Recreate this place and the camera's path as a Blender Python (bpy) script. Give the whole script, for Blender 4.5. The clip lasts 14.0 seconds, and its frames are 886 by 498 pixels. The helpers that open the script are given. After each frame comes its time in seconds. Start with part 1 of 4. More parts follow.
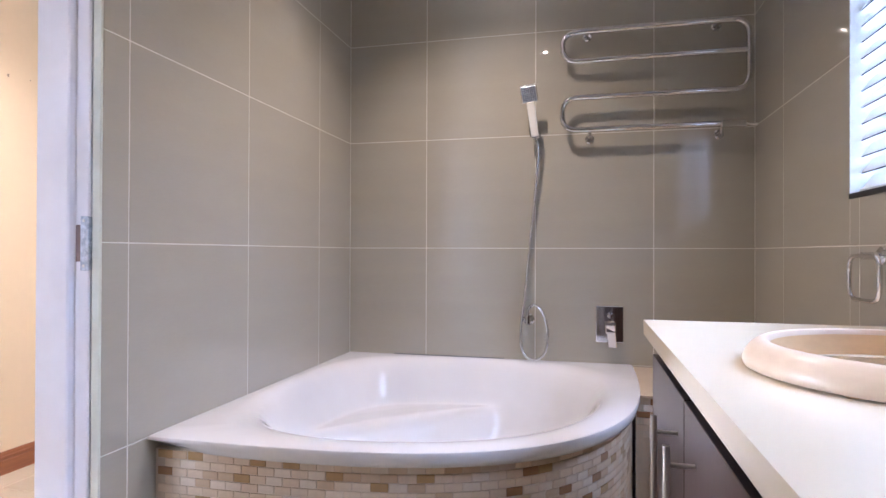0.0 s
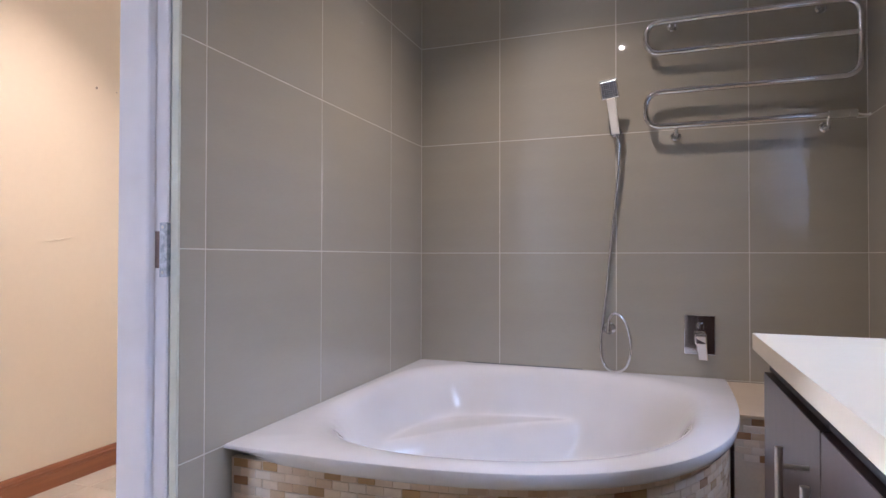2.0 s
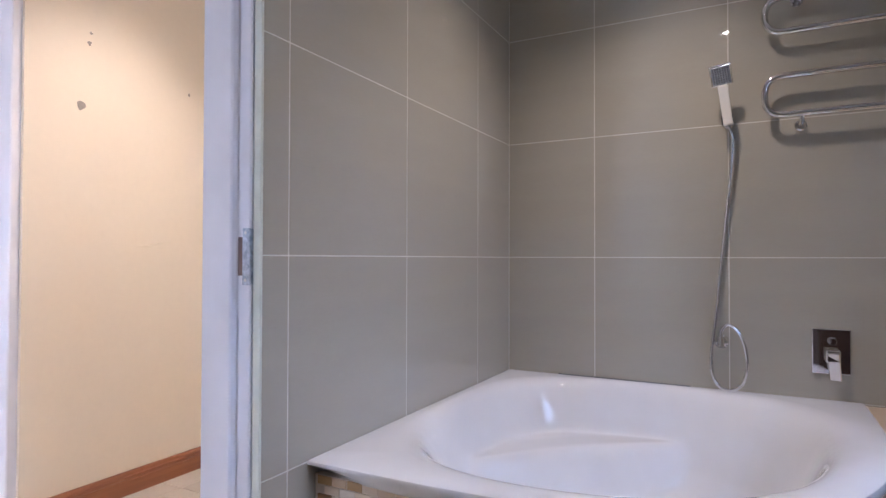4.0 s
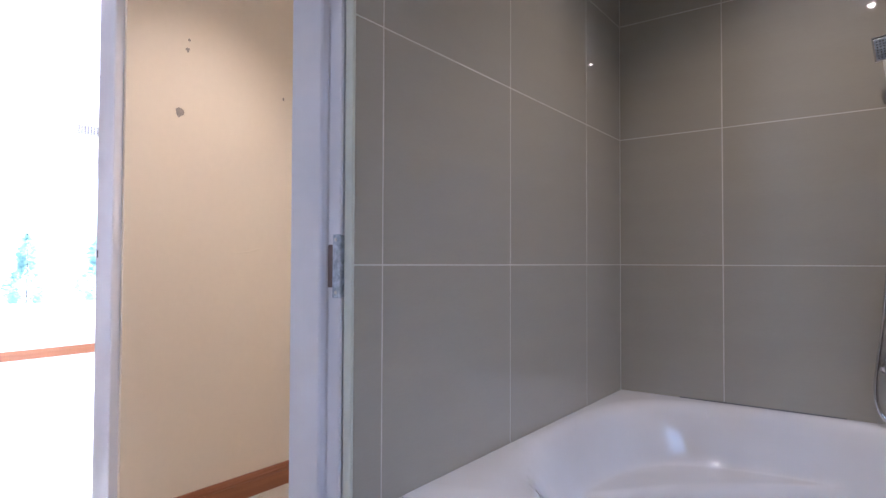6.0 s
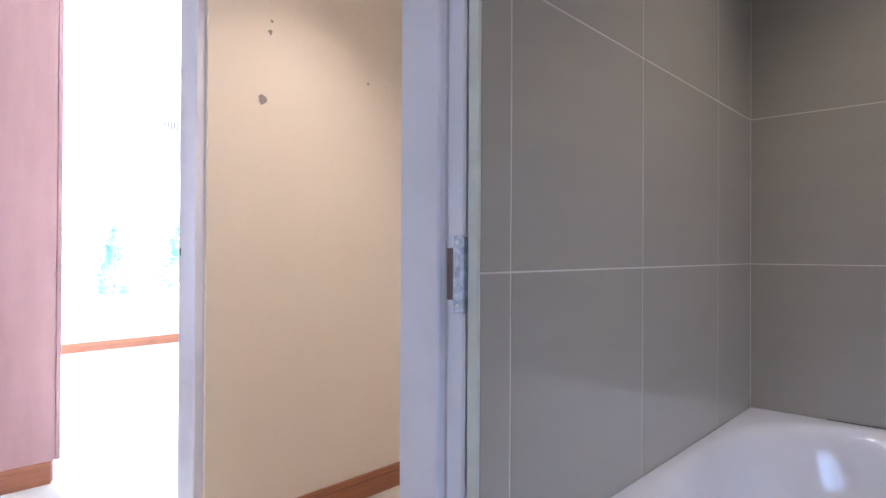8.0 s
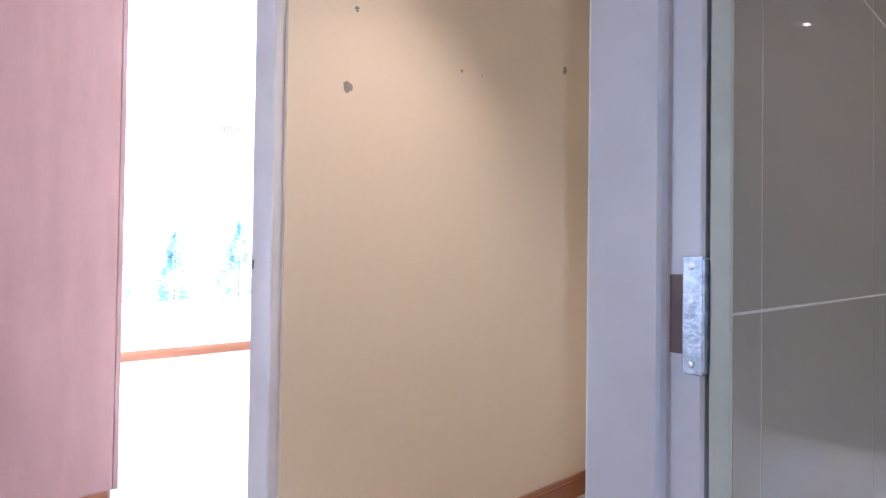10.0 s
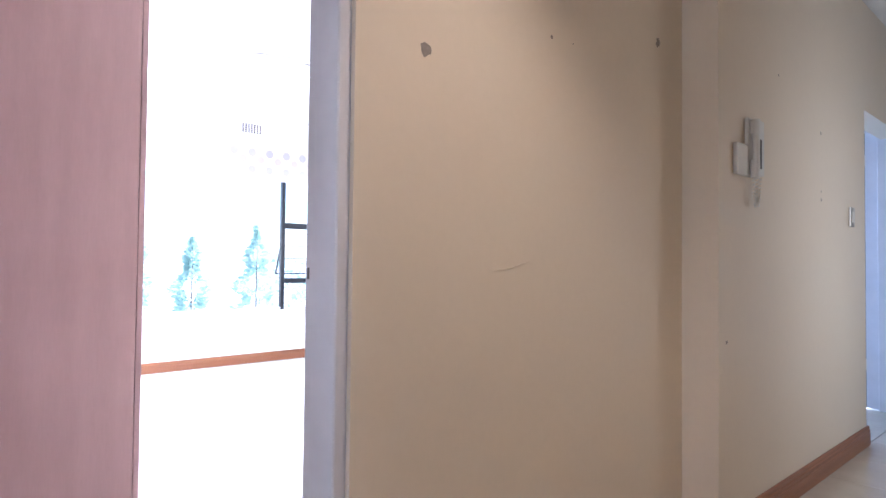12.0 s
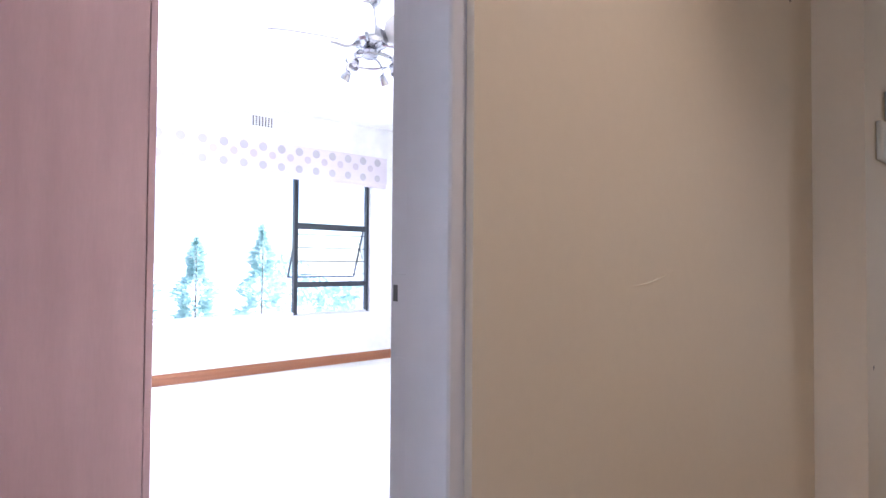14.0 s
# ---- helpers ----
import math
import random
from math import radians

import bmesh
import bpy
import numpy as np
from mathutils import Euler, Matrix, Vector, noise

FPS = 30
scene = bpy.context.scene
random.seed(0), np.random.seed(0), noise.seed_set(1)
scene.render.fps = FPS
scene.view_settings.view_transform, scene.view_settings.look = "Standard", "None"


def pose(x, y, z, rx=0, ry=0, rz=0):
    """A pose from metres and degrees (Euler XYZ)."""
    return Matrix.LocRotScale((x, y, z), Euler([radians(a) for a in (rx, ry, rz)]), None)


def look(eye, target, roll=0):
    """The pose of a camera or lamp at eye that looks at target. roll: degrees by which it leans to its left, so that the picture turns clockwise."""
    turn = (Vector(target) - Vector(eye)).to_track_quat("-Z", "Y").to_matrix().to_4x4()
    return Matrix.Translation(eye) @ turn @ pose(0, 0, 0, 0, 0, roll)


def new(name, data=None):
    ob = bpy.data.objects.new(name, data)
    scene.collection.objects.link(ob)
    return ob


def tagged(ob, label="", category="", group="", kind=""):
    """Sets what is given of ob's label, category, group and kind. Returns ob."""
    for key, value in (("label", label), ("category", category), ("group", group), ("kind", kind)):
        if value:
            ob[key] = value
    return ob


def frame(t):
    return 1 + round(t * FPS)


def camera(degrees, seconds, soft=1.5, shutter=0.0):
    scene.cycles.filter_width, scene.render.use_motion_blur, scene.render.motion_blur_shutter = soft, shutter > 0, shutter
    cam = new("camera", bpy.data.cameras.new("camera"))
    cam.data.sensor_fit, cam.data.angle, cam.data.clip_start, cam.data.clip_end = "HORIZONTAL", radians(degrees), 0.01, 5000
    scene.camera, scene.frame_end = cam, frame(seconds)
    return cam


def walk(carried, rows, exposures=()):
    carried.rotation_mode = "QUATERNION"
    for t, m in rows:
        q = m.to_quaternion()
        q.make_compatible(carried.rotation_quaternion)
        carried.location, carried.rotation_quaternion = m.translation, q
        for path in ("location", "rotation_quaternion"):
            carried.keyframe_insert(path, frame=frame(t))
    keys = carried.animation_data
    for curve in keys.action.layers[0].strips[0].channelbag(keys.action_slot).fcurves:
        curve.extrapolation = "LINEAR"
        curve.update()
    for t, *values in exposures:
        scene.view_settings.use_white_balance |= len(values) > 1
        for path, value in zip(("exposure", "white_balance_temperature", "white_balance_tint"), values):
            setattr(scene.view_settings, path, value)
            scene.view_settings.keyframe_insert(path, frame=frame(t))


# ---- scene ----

# ---------------------------------------------------------------- camera
cam = camera(74.2, 14.0)
PATH = [
    (0, (1.208, 0.109, 0.979), (0.774, 1.898, 0.991), 0.2),
    (0.5, (1.19, 0.122, 0.981), (0.725, 1.903, 0.995), 0.2),
    (1, (1.185, 0.138, 0.983), (0.673, 1.904, 1.001), 0.2),
    (1.5, (1.171, 0.157, 0.986), (0.599, 1.906, 1.006), 0.2),
    (2, (1.144, 0.19, 0.983), (0.515, 1.918, 1.008), 0.1),
    (2.5, (1.107, 0.216, 0.991), (0.431, 1.927, 1.013), 0.3),
    (3, (1.093, 0.244, 0.987), (0.357, 1.929, 1.015), 0.3),
    (3.5, (1.078, 0.274, 0.992), (0.282, 1.933, 1.021), 0.2),
    (6, (0.916, 0.458, 1.008), (-0.181, 1.934, 1.052), 0.2),
    (6.5, (0.871, 0.483, 1.014), (-0.267, 1.927, 1.06), 0.2),
    (7, (0.813, 0.501, 1.012), (-0.368, 1.912, 1.057), 0.2),
    (7.5, (0.729, 0.533, 1.024), (-0.487, 1.914, 1.071), 0.2),
    (8, (0.659, 0.555, 1.039), (-0.59, 1.906, 1.051), 0.3),
    (8.5, (0.583, 0.564, 1.048), (-0.698, 1.884, 1.052), 0.3),
    (11, (0.042, 0.731, 1.067), (-1.335, 1.951, 1.11), 0.8),
    (11.5, (-0.063, 0.743, 1.068), (-1.443, 1.961, 1.111), 0.6),
    (12, (-0.166, 0.757, 1.065), (-1.545, 1.974, 1.111), 0.6),
    (12.5, (-0.274, 0.784, 1.076), (-1.655, 1.998, 1.121), 0.5),
    (13, (-0.395, 0.811, 1.082), (-1.777, 2.024, 1.125), 0.5),
    (13.5, (-0.52, 0.845, 1.087), (-1.902, 2.058, 1.129), 0.4),
    (14, (-0.65, 0.856, 1.089), (-2.03, 2.072, 1.134), 0.4),
]
walk(cam, [(t, look(eye, target, roll)) for t, eye, target, roll in PATH],
     exposures=[(0, 3.42, 5350, 19), (1.5, 3.1, 5290, 19), (3.0, 2.75, 5200, 19), (3.5, 2.97, 5150, 18), (6.0, 2.48, 5060, 17), (6.5, 2.46, 5060, 17), (8.5, 2.6, 5010, 16), (11, 2.24, 5150, 17), (12.5, 1.78, 5190, 17), (14, 1.65, 5210, 17)])

# ---------------------------------------------------------------- light
world = bpy.data.worlds.new("sky")
scene.world = world
world.use_nodes = True
wn, wl = world.node_tree.nodes, world.node_tree.links
sky = wn.new("ShaderNodeTexSky")
sky.sky_type, sky.sun_disc = "NISHITA", False
sky.sun_elevation, sky.sun_rotation = radians(54), radians(35.5)
wl.new(sky.outputs["Color"], wn["Background"].inputs["Color"])
wn["Background"].inputs["Strength"].default_value = 0.15


def lamp(name, kind, m, power, colour=(1, 1, 1), **settings):
    data = bpy.data.lights.new(name, kind)
    data.energy, data.color = power, colour
    if kind == "AREA":
        data.shape = settings.get("shape", "RECTANGLE")
        data.size, data.size_y = settings["size"], settings.get("size_y", settings["size"])
    if kind == "SPOT":
        data.spot_size, data.spot_blend, data.shadow_soft_size = radians(settings["cone"]), settings["blend"], settings["radius"]
    if kind == "SUN":
        data.angle = radians(settings["angle"])
    ob = new(name, data)
    ob.matrix_world = m
    return ob


lamp("sun", "SUN", look((10, 14, 24), (0, 0, 0)), 5.0, (1, 0.95, 0.88), angle=0.5)
HALL_SIDE = -0.08
# daylight in the bedroom window, the bathroom window and the opening at the end of the passage
lamp("bedroom_daylight", "AREA", look((-6.19, 1.55, 1.28), (-3, 2.0, 1.1)), 72, (0.96, 0.97, 1.0), size=1.2, size_y=1.4)
lamp("bathroom_daylight", "AREA", look((2.34, 1.50, 1.68), (1.0, 1.62, 1.28)), 5.5, (0.62, 0.77, 1.0), size=1.2, size_y=0.8)
lamp("lobby_daylight", "AREA", look((-3.3, 5.6, 1.1), (0, 5.6, 1.0)), 7, (0.44, 0.65, 1.0), size=0.9, size_y=1.2)
# fill light for the passage, in an unseen window added behind the camera
lamp("passage_fill_daylight", "AREA", look((-1.03, -1.70, 1.43), (-0.95, 3, 1.1)), 2.6, (0.92, 0.94, 1.0), size=0.33, size_y=1.2)
# fill for the telephone wall, from a side doorway added out of view
lamp("side_fill_daylight", "AREA", look((HALL_SIDE, 4.35, 1.15), (-2, 4.2, 1.1)), 1.9, (1.0, 0.93, 0.80), size=0.75, size_y=1.7)
DOWNLIGHTS = [(0.9, 1.15, 2.6), (0.75, 2.25, 2.6), (-0.62, 1.75, 2.70)]
for (x, y, z), power, cone, blend in zip(DOWNLIGHTS, (5.0, 11.0, 17.5), (116, 124, 96), (1.0, 1.0, 0.8)):
    lamp("downlight_beam", "SPOT", look((x, y, z - 0.05), (x, y, 0)), power, (1, 0.76, 0.54), cone=cone, blend=blend, radius=0.04)


# ---------------------------------------------------------------- materials
def material(name, colour, rough=0.5, metal=0.0, vary=0.06, scale=6.0, fine=80.0, bump=0.0, bump_scale=120.0, stretch=(1, 1, 1),
             coat=0.0, random_tint=0.0, second=None, second_amount=0.5):
    """A surface with variation at two scales, fine relief and, for repeats, a tint of each piece's own."""
    m = bpy.data.materials.new(name)
    m.use_nodes = True
    n, l = m.node_tree.nodes, m.node_tree.links
    b = n["Principled BSDF"]
    b.inputs["Roughness"].default_value, b.inputs["Metallic"].default_value = rough, metal
    b.inputs["Coat Weight"].default_value = coat
    b.inputs["Coat Roughness"].default_value = 0.025
    co, mp = n.new("ShaderNodeTexCoord"), n.new("ShaderNodeMapping")
    mp.inputs["Scale"].default_value = stretch
    l.new(co.outputs["Object"], mp.inputs["Vector"])
    big, small = n.new("ShaderNodeTexNoise"), n.new("ShaderNodeTexNoise")
    for node, s, d in ((big, scale, 3.0), (small, fine, 2.0)):
        node.inputs["Scale"].default_value, node.inputs["Detail"].default_value = s, d
        l.new(mp.outputs["Vector"], node.inputs["Vector"])
    base = n.new("ShaderNodeMix")
    base.data_type = "RGBA"
    other = second or tuple(c * 0.8 for c in colour)
    base.inputs["A"].default_value, base.inputs["B"].default_value = (*colour, 1), (*other, 1)
    ramp = n.new("ShaderNodeMapRange")
    ramp.inputs["From Min"].default_value, ramp.inputs["From Max"].default_value = 0.35, 0.65
    ramp.inputs["To Max"].default_value = second_amount
    l.new(big.outputs["Fac"], ramp.inputs["Value"])
    l.new(ramp.outputs["Result"], base.inputs["Factor"])
    hsv = n.new("ShaderNodeHueSaturation")
    l.new(base.outputs["Result"], hsv.inputs["Color"])
    val = n.new("ShaderNodeMath")
    val.operation = "MULTIPLY_ADD"
    val.inputs[1].default_value, val.inputs[2].default_value = vary * 2, 1 - vary
    l.new(small.outputs["Fac"], val.inputs[0])
    last = val.outputs[0]
    if random_tint:
        info, add = n.new("ShaderNodeObjectInfo"), n.new("ShaderNodeMath")
        add.operation = "MULTIPLY_ADD"
        add.inputs[1].default_value = random_tint
        l.new(info.outputs["Random"], add.inputs[0])
        l.new(last, add.inputs[2])
        last = add.outputs[0]
    l.new(last, hsv.inputs["Value"])
    l.new(hsv.outputs["Color"], b.inputs["Base Color"])
    if bump:
        tex, bp = n.new("ShaderNodeTexNoise"), n.new("ShaderNodeBump")
        tex.inputs["Scale"].default_value, tex.inputs["Detail"].default_value = bump_scale, 4.0
        l.new(mp.outputs["Vector"], tex.inputs["Vector"])
        bp.inputs["Strength"].default_value, bp.inputs["Distance"].default_value = bump, 0.004
        l.new(tex.outputs["Fac"], bp.inputs["Height"])
        l.new(bp.outputs["Normal"], b.inputs["Normal"])
    return m


def glass_material(name, tint=(1, 1, 1), rough=0.0):
    m = bpy.data.materials.new(name)
    m.use_nodes = True
    b = m.node_tree.nodes["Principled BSDF"]
    b.inputs["Base Color"].default_value = (*tint, 1)
    b.inputs["Transmission Weight"].default_value, b.inputs["Roughness"].default_value, b.inputs["IOR"].default_value = 1, rough, 1.05
    return m


def glowing(name, colour, strength):
    m = bpy.data.materials.new(name)
    m.use_nodes = True
    b = m.node_tree.nodes["Principled BSDF"]
    b.inputs["Emission Color"].default_value, b.inputs["Emission Strength"].default_value = (*colour, 1), strength
    return m


WALL_TILE = material("glazed_porcelain", (0.356, 0.333, 0.272), 0.32, coat=1.0, vary=0.03, scale=3, fine=60, stretch=(0.6, 0.6, 3), random_tint=0.03, second_amount=0.22, bump=0.02, bump_scale=9)
GROUT = material("grout", (0.66, 0.63, 0.57), 0.85, vary=0.06, bump=0.2)
CREAM = material("cream_paint", (0.80, 0.706, 0.562), 0.5, vary=0.02, scale=1.6, fine=40, bump=0.05, bump_scale=26, second=(0.77, 0.665, 0.53))
CEILING = material("ceiling_paint", (0.83, 0.82, 0.79), 0.7, vary=0.02, bump=0.04)
ROOM_WHITE = material("bedroom_paint", (0.84, 0.83, 0.80), 0.6, vary=0.02, bump=0.03)
FRAME_WHITE = material("white_enamel", (0.76, 0.75, 0.80), 0.3, vary=0.02, scale=4, fine=30, bump=0.03, bump_scale=40)
SKIRTING = material("varnished_meranti", (0.33, 0.13, 0.055), 0.35, vary=0.12, scale=5, fine=90, stretch=(6, 0.5, 12), second=(0.22, 0.085, 0.045), bump=0.06)
WARDROBE = material("beech_melamine", (0.43, 0.265, 0.265), 0.45, vary=0.05, scale=7, fine=70, stretch=(2.2, 2.2, 0.3), second=(0.37, 0.22, 0.22), second_amount=0.55, bump=0.03)
WENGE = material("dark_wenge", (0.075, 0.048, 0.045), 0.32, vary=0.15, scale=9, fine=120, stretch=(4, 4, 0.4), second=(0.045, 0.03, 0.028), bump=0.04)
# near-black that paints the shade of recesses, gaps and holes
RECESS_SHADE = material("recess_shade", (0.012, 0.01, 0.012), 0.6)
COUNTER = material("engineered_stone", (0.74, 0.66, 0.51), 0.22, vary=0.012, scale=14, fine=260, second_amount=0.06)
MARBLE = material("cream_marble", (0.70, 0.585, 0.46), 0.28, vary=0.05, scale=7, fine=40, second=(0.60, 0.46, 0.33), second_amount=0.7, stretch=(1, 1, 2.5))
# tan of the bowl's stone, deepened by the shade inside it
TAN_STONE = material("shaded_tan_stone", (0.62, 0.40, 0.20), 0.45, vary=0.06, scale=9, fine=60, second=(0.52, 0.32, 0.15), stretch=(1, 1, 2))
ACRYLIC = material("white_acrylic", (0.74, 0.73, 0.73), 0.05, vary=0.008, scale=2, fine=20, coat=0.3)
CHROME = material("chrome", (0.80, 0.80, 0.82), 0.06, 1.0, vary=0.02)
FAN_METAL = material("satin_chrome", (0.42, 0.42, 0.45), 0.2, 1.0, vary=0.05)
STEEL = material("brushed_steel", (0.62, 0.60, 0.58), 0.28, 1.0, vary=0.05, fine=200, stretch=(1, 1, 0.1))
ZINC = material("zinc_plated", (0.50, 0.55, 0.64), 0.33, 0.85, vary=0.25, scale=70, fine=220, second=(0.26, 0.30, 0.37), second_amount=0.9, bump=0.25, bump_scale=160)
RUST = material("worn_brown_metal", (0.20, 0.14, 0.13), 0.6, 0.3, vary=0.2, scale=40)
RUBBER = material("grey_rubber", (0.12, 0.12, 0.13), 0.6)
BLIND = material("blind_slat", (0.66, 0.69, 0.72), 0.4, vary=0.02)
BLACK_FRAME = material("black_aluminium", (0.018, 0.02, 0.026), 0.35, vary=0.05)
FLOOR_TILE = material("cream_floor_tile", (0.60, 0.54, 0.44), 0.18, vary=0.04, scale=5, fine=50, random_tint=0.05, second=(0.52, 0.46, 0.37))
CARPET = material("pale_carpet", (0.66, 0.63, 0.58), 0.9, vary=0.08, scale=4, fine=300, bump=0.3, bump_scale=400)
PLASTIC = material("white_plastic", (0.80, 0.78, 0.72), 0.35, vary=0.02)
PLASTER_HOLE = material("bare_plaster", (0.33, 0.29, 0.25), 0.9, vary=0.2, scale=60, bump=0.5)
FABRIC = material("blind_fabric", (0.64, 0.58, 0.61), 0.9, vary=0.04, scale=3, fine=400, bump=0.1, bump_scale=500)
DOT = material("fabric_dot", (0.43, 0.40, 0.42), 0.9, vary=0.1, fine=300)
DOT_PALE = material("fabric_pale_dot", (0.50, 0.44, 0.475), 0.9, vary=0.08, fine=300)
GLASS = glass_material("window_glass")
WARM_BULB = glowing("warm_bulb", (1, 0.82, 0.60), 34)
# pale green-grey that paints the light on the jamb's bathroom face
LIT_EDGE = material("lit_jamb_edge", (0.64, 0.66, 0.58), 0.45, vary=0.04, scale=10, fine=60, bump=0.08, bump_scale=60)
PANEL_GROUT = material("beige_grout", (0.66, 0.56, 0.44), 0.85, vary=0.08, bump=0.2)
OPAL = material("opal_glass", (0.62, 0.60, 0.60), 0.15, vary=0.01)
LEDGE = material("travertine_tile", (0.52, 0.43, 0.32), 0.3, vary=0.06, scale=8, second=(0.45, 0.355, 0.25))
MOSAIC = [material("mosaic_stone", c, 0.3, vary=0.08, scale=20, fine=150, random_tint=0.08, bump=0.08) for c in
          ((0.72, 0.59, 0.45), (0.68, 0.54, 0.40), (0.74, 0.64, 0.53), (0.34, 0.18, 0.08), (0.44, 0.28, 0.12), (0.60, 0.44, 0.29))]
LEAF = material("conifer_leaf", (0.15, 0.21, 0.19), 0.6, vary=0.25, fine=30, random_tint=0.1)
BARK = material("bark", (0.2, 0.16, 0.13), 0.9, vary=0.2, bump=0.4)
LEAF.node_tree.nodes["Principled BSDF"].inputs["Specular IOR Level"].default_value = 0.8
# thin leaves let light through
leaf_nodes, leaf_links = LEAF.node_tree.nodes, LEAF.node_tree.links
seep, both = leaf_nodes.new("ShaderNodeBsdfTranslucent"), leaf_nodes.new("ShaderNodeAddShader")
seep.inputs["Color"].default_value = (0.24, 0.32, 0.29, 1)
leaf_links.new(leaf_nodes["Principled BSDF"].outputs["BSDF"], both.inputs[0])
leaf_links.new(seep.outputs["BSDF"], both.inputs[1])
leaf_links.new(both.outputs["Shader"], leaf_nodes["Material Output"].inputs["Surface"])
PAVING = material("pale_paving", (0.52, 0.50, 0.46), 0.85, vary=0.15, scale=0.8, fine=40, second=(0.42, 0.41, 0.37), bump=0.2)


# ---------------------------------------------------------------- mesh tools
def box(bm, x0, x1, y0, y1, z0, z1, bevel=0.0, segments=1):
    made = bmesh.ops.create_cube(bm, size=1)["verts"]
    for v in made:
        v.co = Vector(((x0 + x1) / 2 + v.co.x * (x1 - x0), (y0 + y1) / 2 + v.co.y * (y1 - y0), (z0 + z1) / 2 + v.co.z * (z1 - z0)))
    if bevel:
        edges = list({e for v in made for e in v.link_edges})
        bmesh.ops.bevel(bm, geom=edges, offset=bevel, segments=segments, profile=0.5, affect="EDGES")
    return bm


def solid(*args, **kw):
    return box(bmesh.new(), *args, **kw)


def prism(outline, low, high, axis="z"):
    """A closed outline of pairs, drawn out along an axis."""
    bm = bmesh.new()
    place = {"z": lambda a, b, c: (a, b, c), "x": lambda a, b, c: (c, a, b), "y": lambda a, b, c: (a, c, b)}[axis]
    ends = [[bm.verts.new(place(a, b, c)) for a, b in outline] for c in (low, high)]
    count = len(outline)
    for i in range(count):
        bm.faces.new((ends[0][i], ends[0][(i + 1) % count], ends[1][(i + 1) % count], ends[1][i]))
    bm.faces.new(ends[0][::-1])
    bm.faces.new(ends[1])
    bmesh.ops.recalc_face_normals(bm, faces=bm.faces)
    return bm


def tube(points, radius, sides=12, bm=None, closed=False):
    """A round bar along a line of points."""
    bm = bm or bmesh.new()
    pts = [Vector(p) for p in points]
    rings, up = [], None
    for i, p in enumerate(pts):
        a, b = pts[max(i - 1, 0)], pts[min(i + 1, len(pts) - 1)]
        along = (b - a).normalized()
        if up is None:
            up = along.orthogonal().normalized()
        up = (up - along * up.dot(along)).normalized()
        side = along.cross(up)
        r = radius(i / (len(pts) - 1)) if callable(radius) else radius
        rings.append([bm.verts.new(p + r * (math.cos(w) * up + math.sin(w) * side)) for w in (2 * math.pi * k / sides for k in range(sides))])
    for r0, r1 in zip(rings, rings[1:]):
        for k in range(sides):
            bm.faces.new((r0[k], r0[(k + 1) % sides], r1[(k + 1) % sides], r1[k]))
    bm.faces.new(rings[0][::-1])
    bm.faces.new(rings[-1])
    bmesh.ops.recalc_face_normals(bm, faces=bm.faces)
    return bm


def smooth_line(points, steps=8):
    """A rounded line through points (Catmull-Rom)."""
    p = [Vector(q) for q in points]
    p = [p[0] * 2 - p[1]] + p + [p[-1] * 2 - p[-2]]
    out = []
    for a, b, c, d in zip(p, p[1:], p[2:], p[3:]):
        for k in range(steps):
            t = k / steps
            out.append(0.5 * (2 * b + (c - a) * t + (2 * a - 5 * b + 4 * c - d) * t * t + (3 * b - a - 3 * c + d) * t ** 3))
    return out + [p[-2]]


def bent(corners, radius, steps=6):
    """A line of straight runs with rounded corners."""
    p = [Vector(c) for c in corners]
    out = [p[0]]
    for a, b, c in zip(p, p[1:], p[2:]):
        r = min(radius, (a - b).length * 0.499, (c - b).length * 0.499)
        s, e = b + (a - b).normalized() * r, b + (c - b).normalized() * r
        for k in range(steps + 1):
            t = k / steps
            out.append(s * (1 - t) ** 2 + b * 2 * t * (1 - t) + e * t * t)
    return out + [p[-1]]


def lathe(profile, sides=32, squash=(1, 1), foot=True):
    """A turned body from pairs of radius and height."""
    bm = bmesh.new()
    rings = [[bm.verts.new((max(r, 1e-4) * math.cos(w) * squash[0], max(r, 1e-4) * math.sin(w) * squash[1], z)) for w in (2 * math.pi * k / sides for k in range(sides))] for r, z in profile]
    for r0, r1 in zip(rings, rings[1:]):
        for k in range(sides):
            bm.faces.new((r0[k], r0[(k + 1) % sides], r1[(k + 1) % sides], r1[k]))
    if foot:
        bm.faces.new(rings[0][::-1])
        bm.faces.new(rings[-1])
    bmesh.ops.recalc_face_normals(bm, faces=bm.faces)
    return bm


def shift(bm, m):
    bmesh.ops.transform(bm, matrix=m, verts=bm.verts)
    return bm


def part(name, bm, mat, parent=None, label="", smooth=False, kind=""):
    me = bpy.data.meshes.new(name)
    bm.to_mesh(me)
    bm.free()
    me.materials.append(mat)
    if smooth:
        me.polygons.foreach_set("use_smooth", [True] * len(me.polygons))
        me.set_sharp_from_angle(angle=radians(40))
    ob = new(name, me)
    if parent:
        ob.parent = parent
    return tagged(ob, label=label, kind=kind)


def thing(name, label, category, group="", at=(0, 0, 0)):
    ob = new(name)
    ob.empty_display_size = 0.1
    ob.location = at
    return tagged(ob, label=label, category=category, group=group)


def structure(name, bm, mat, label, category="wall", smooth=False):
    return tagged(part(name, bm, mat, smooth=smooth), label=label, category=category, kind="structure")


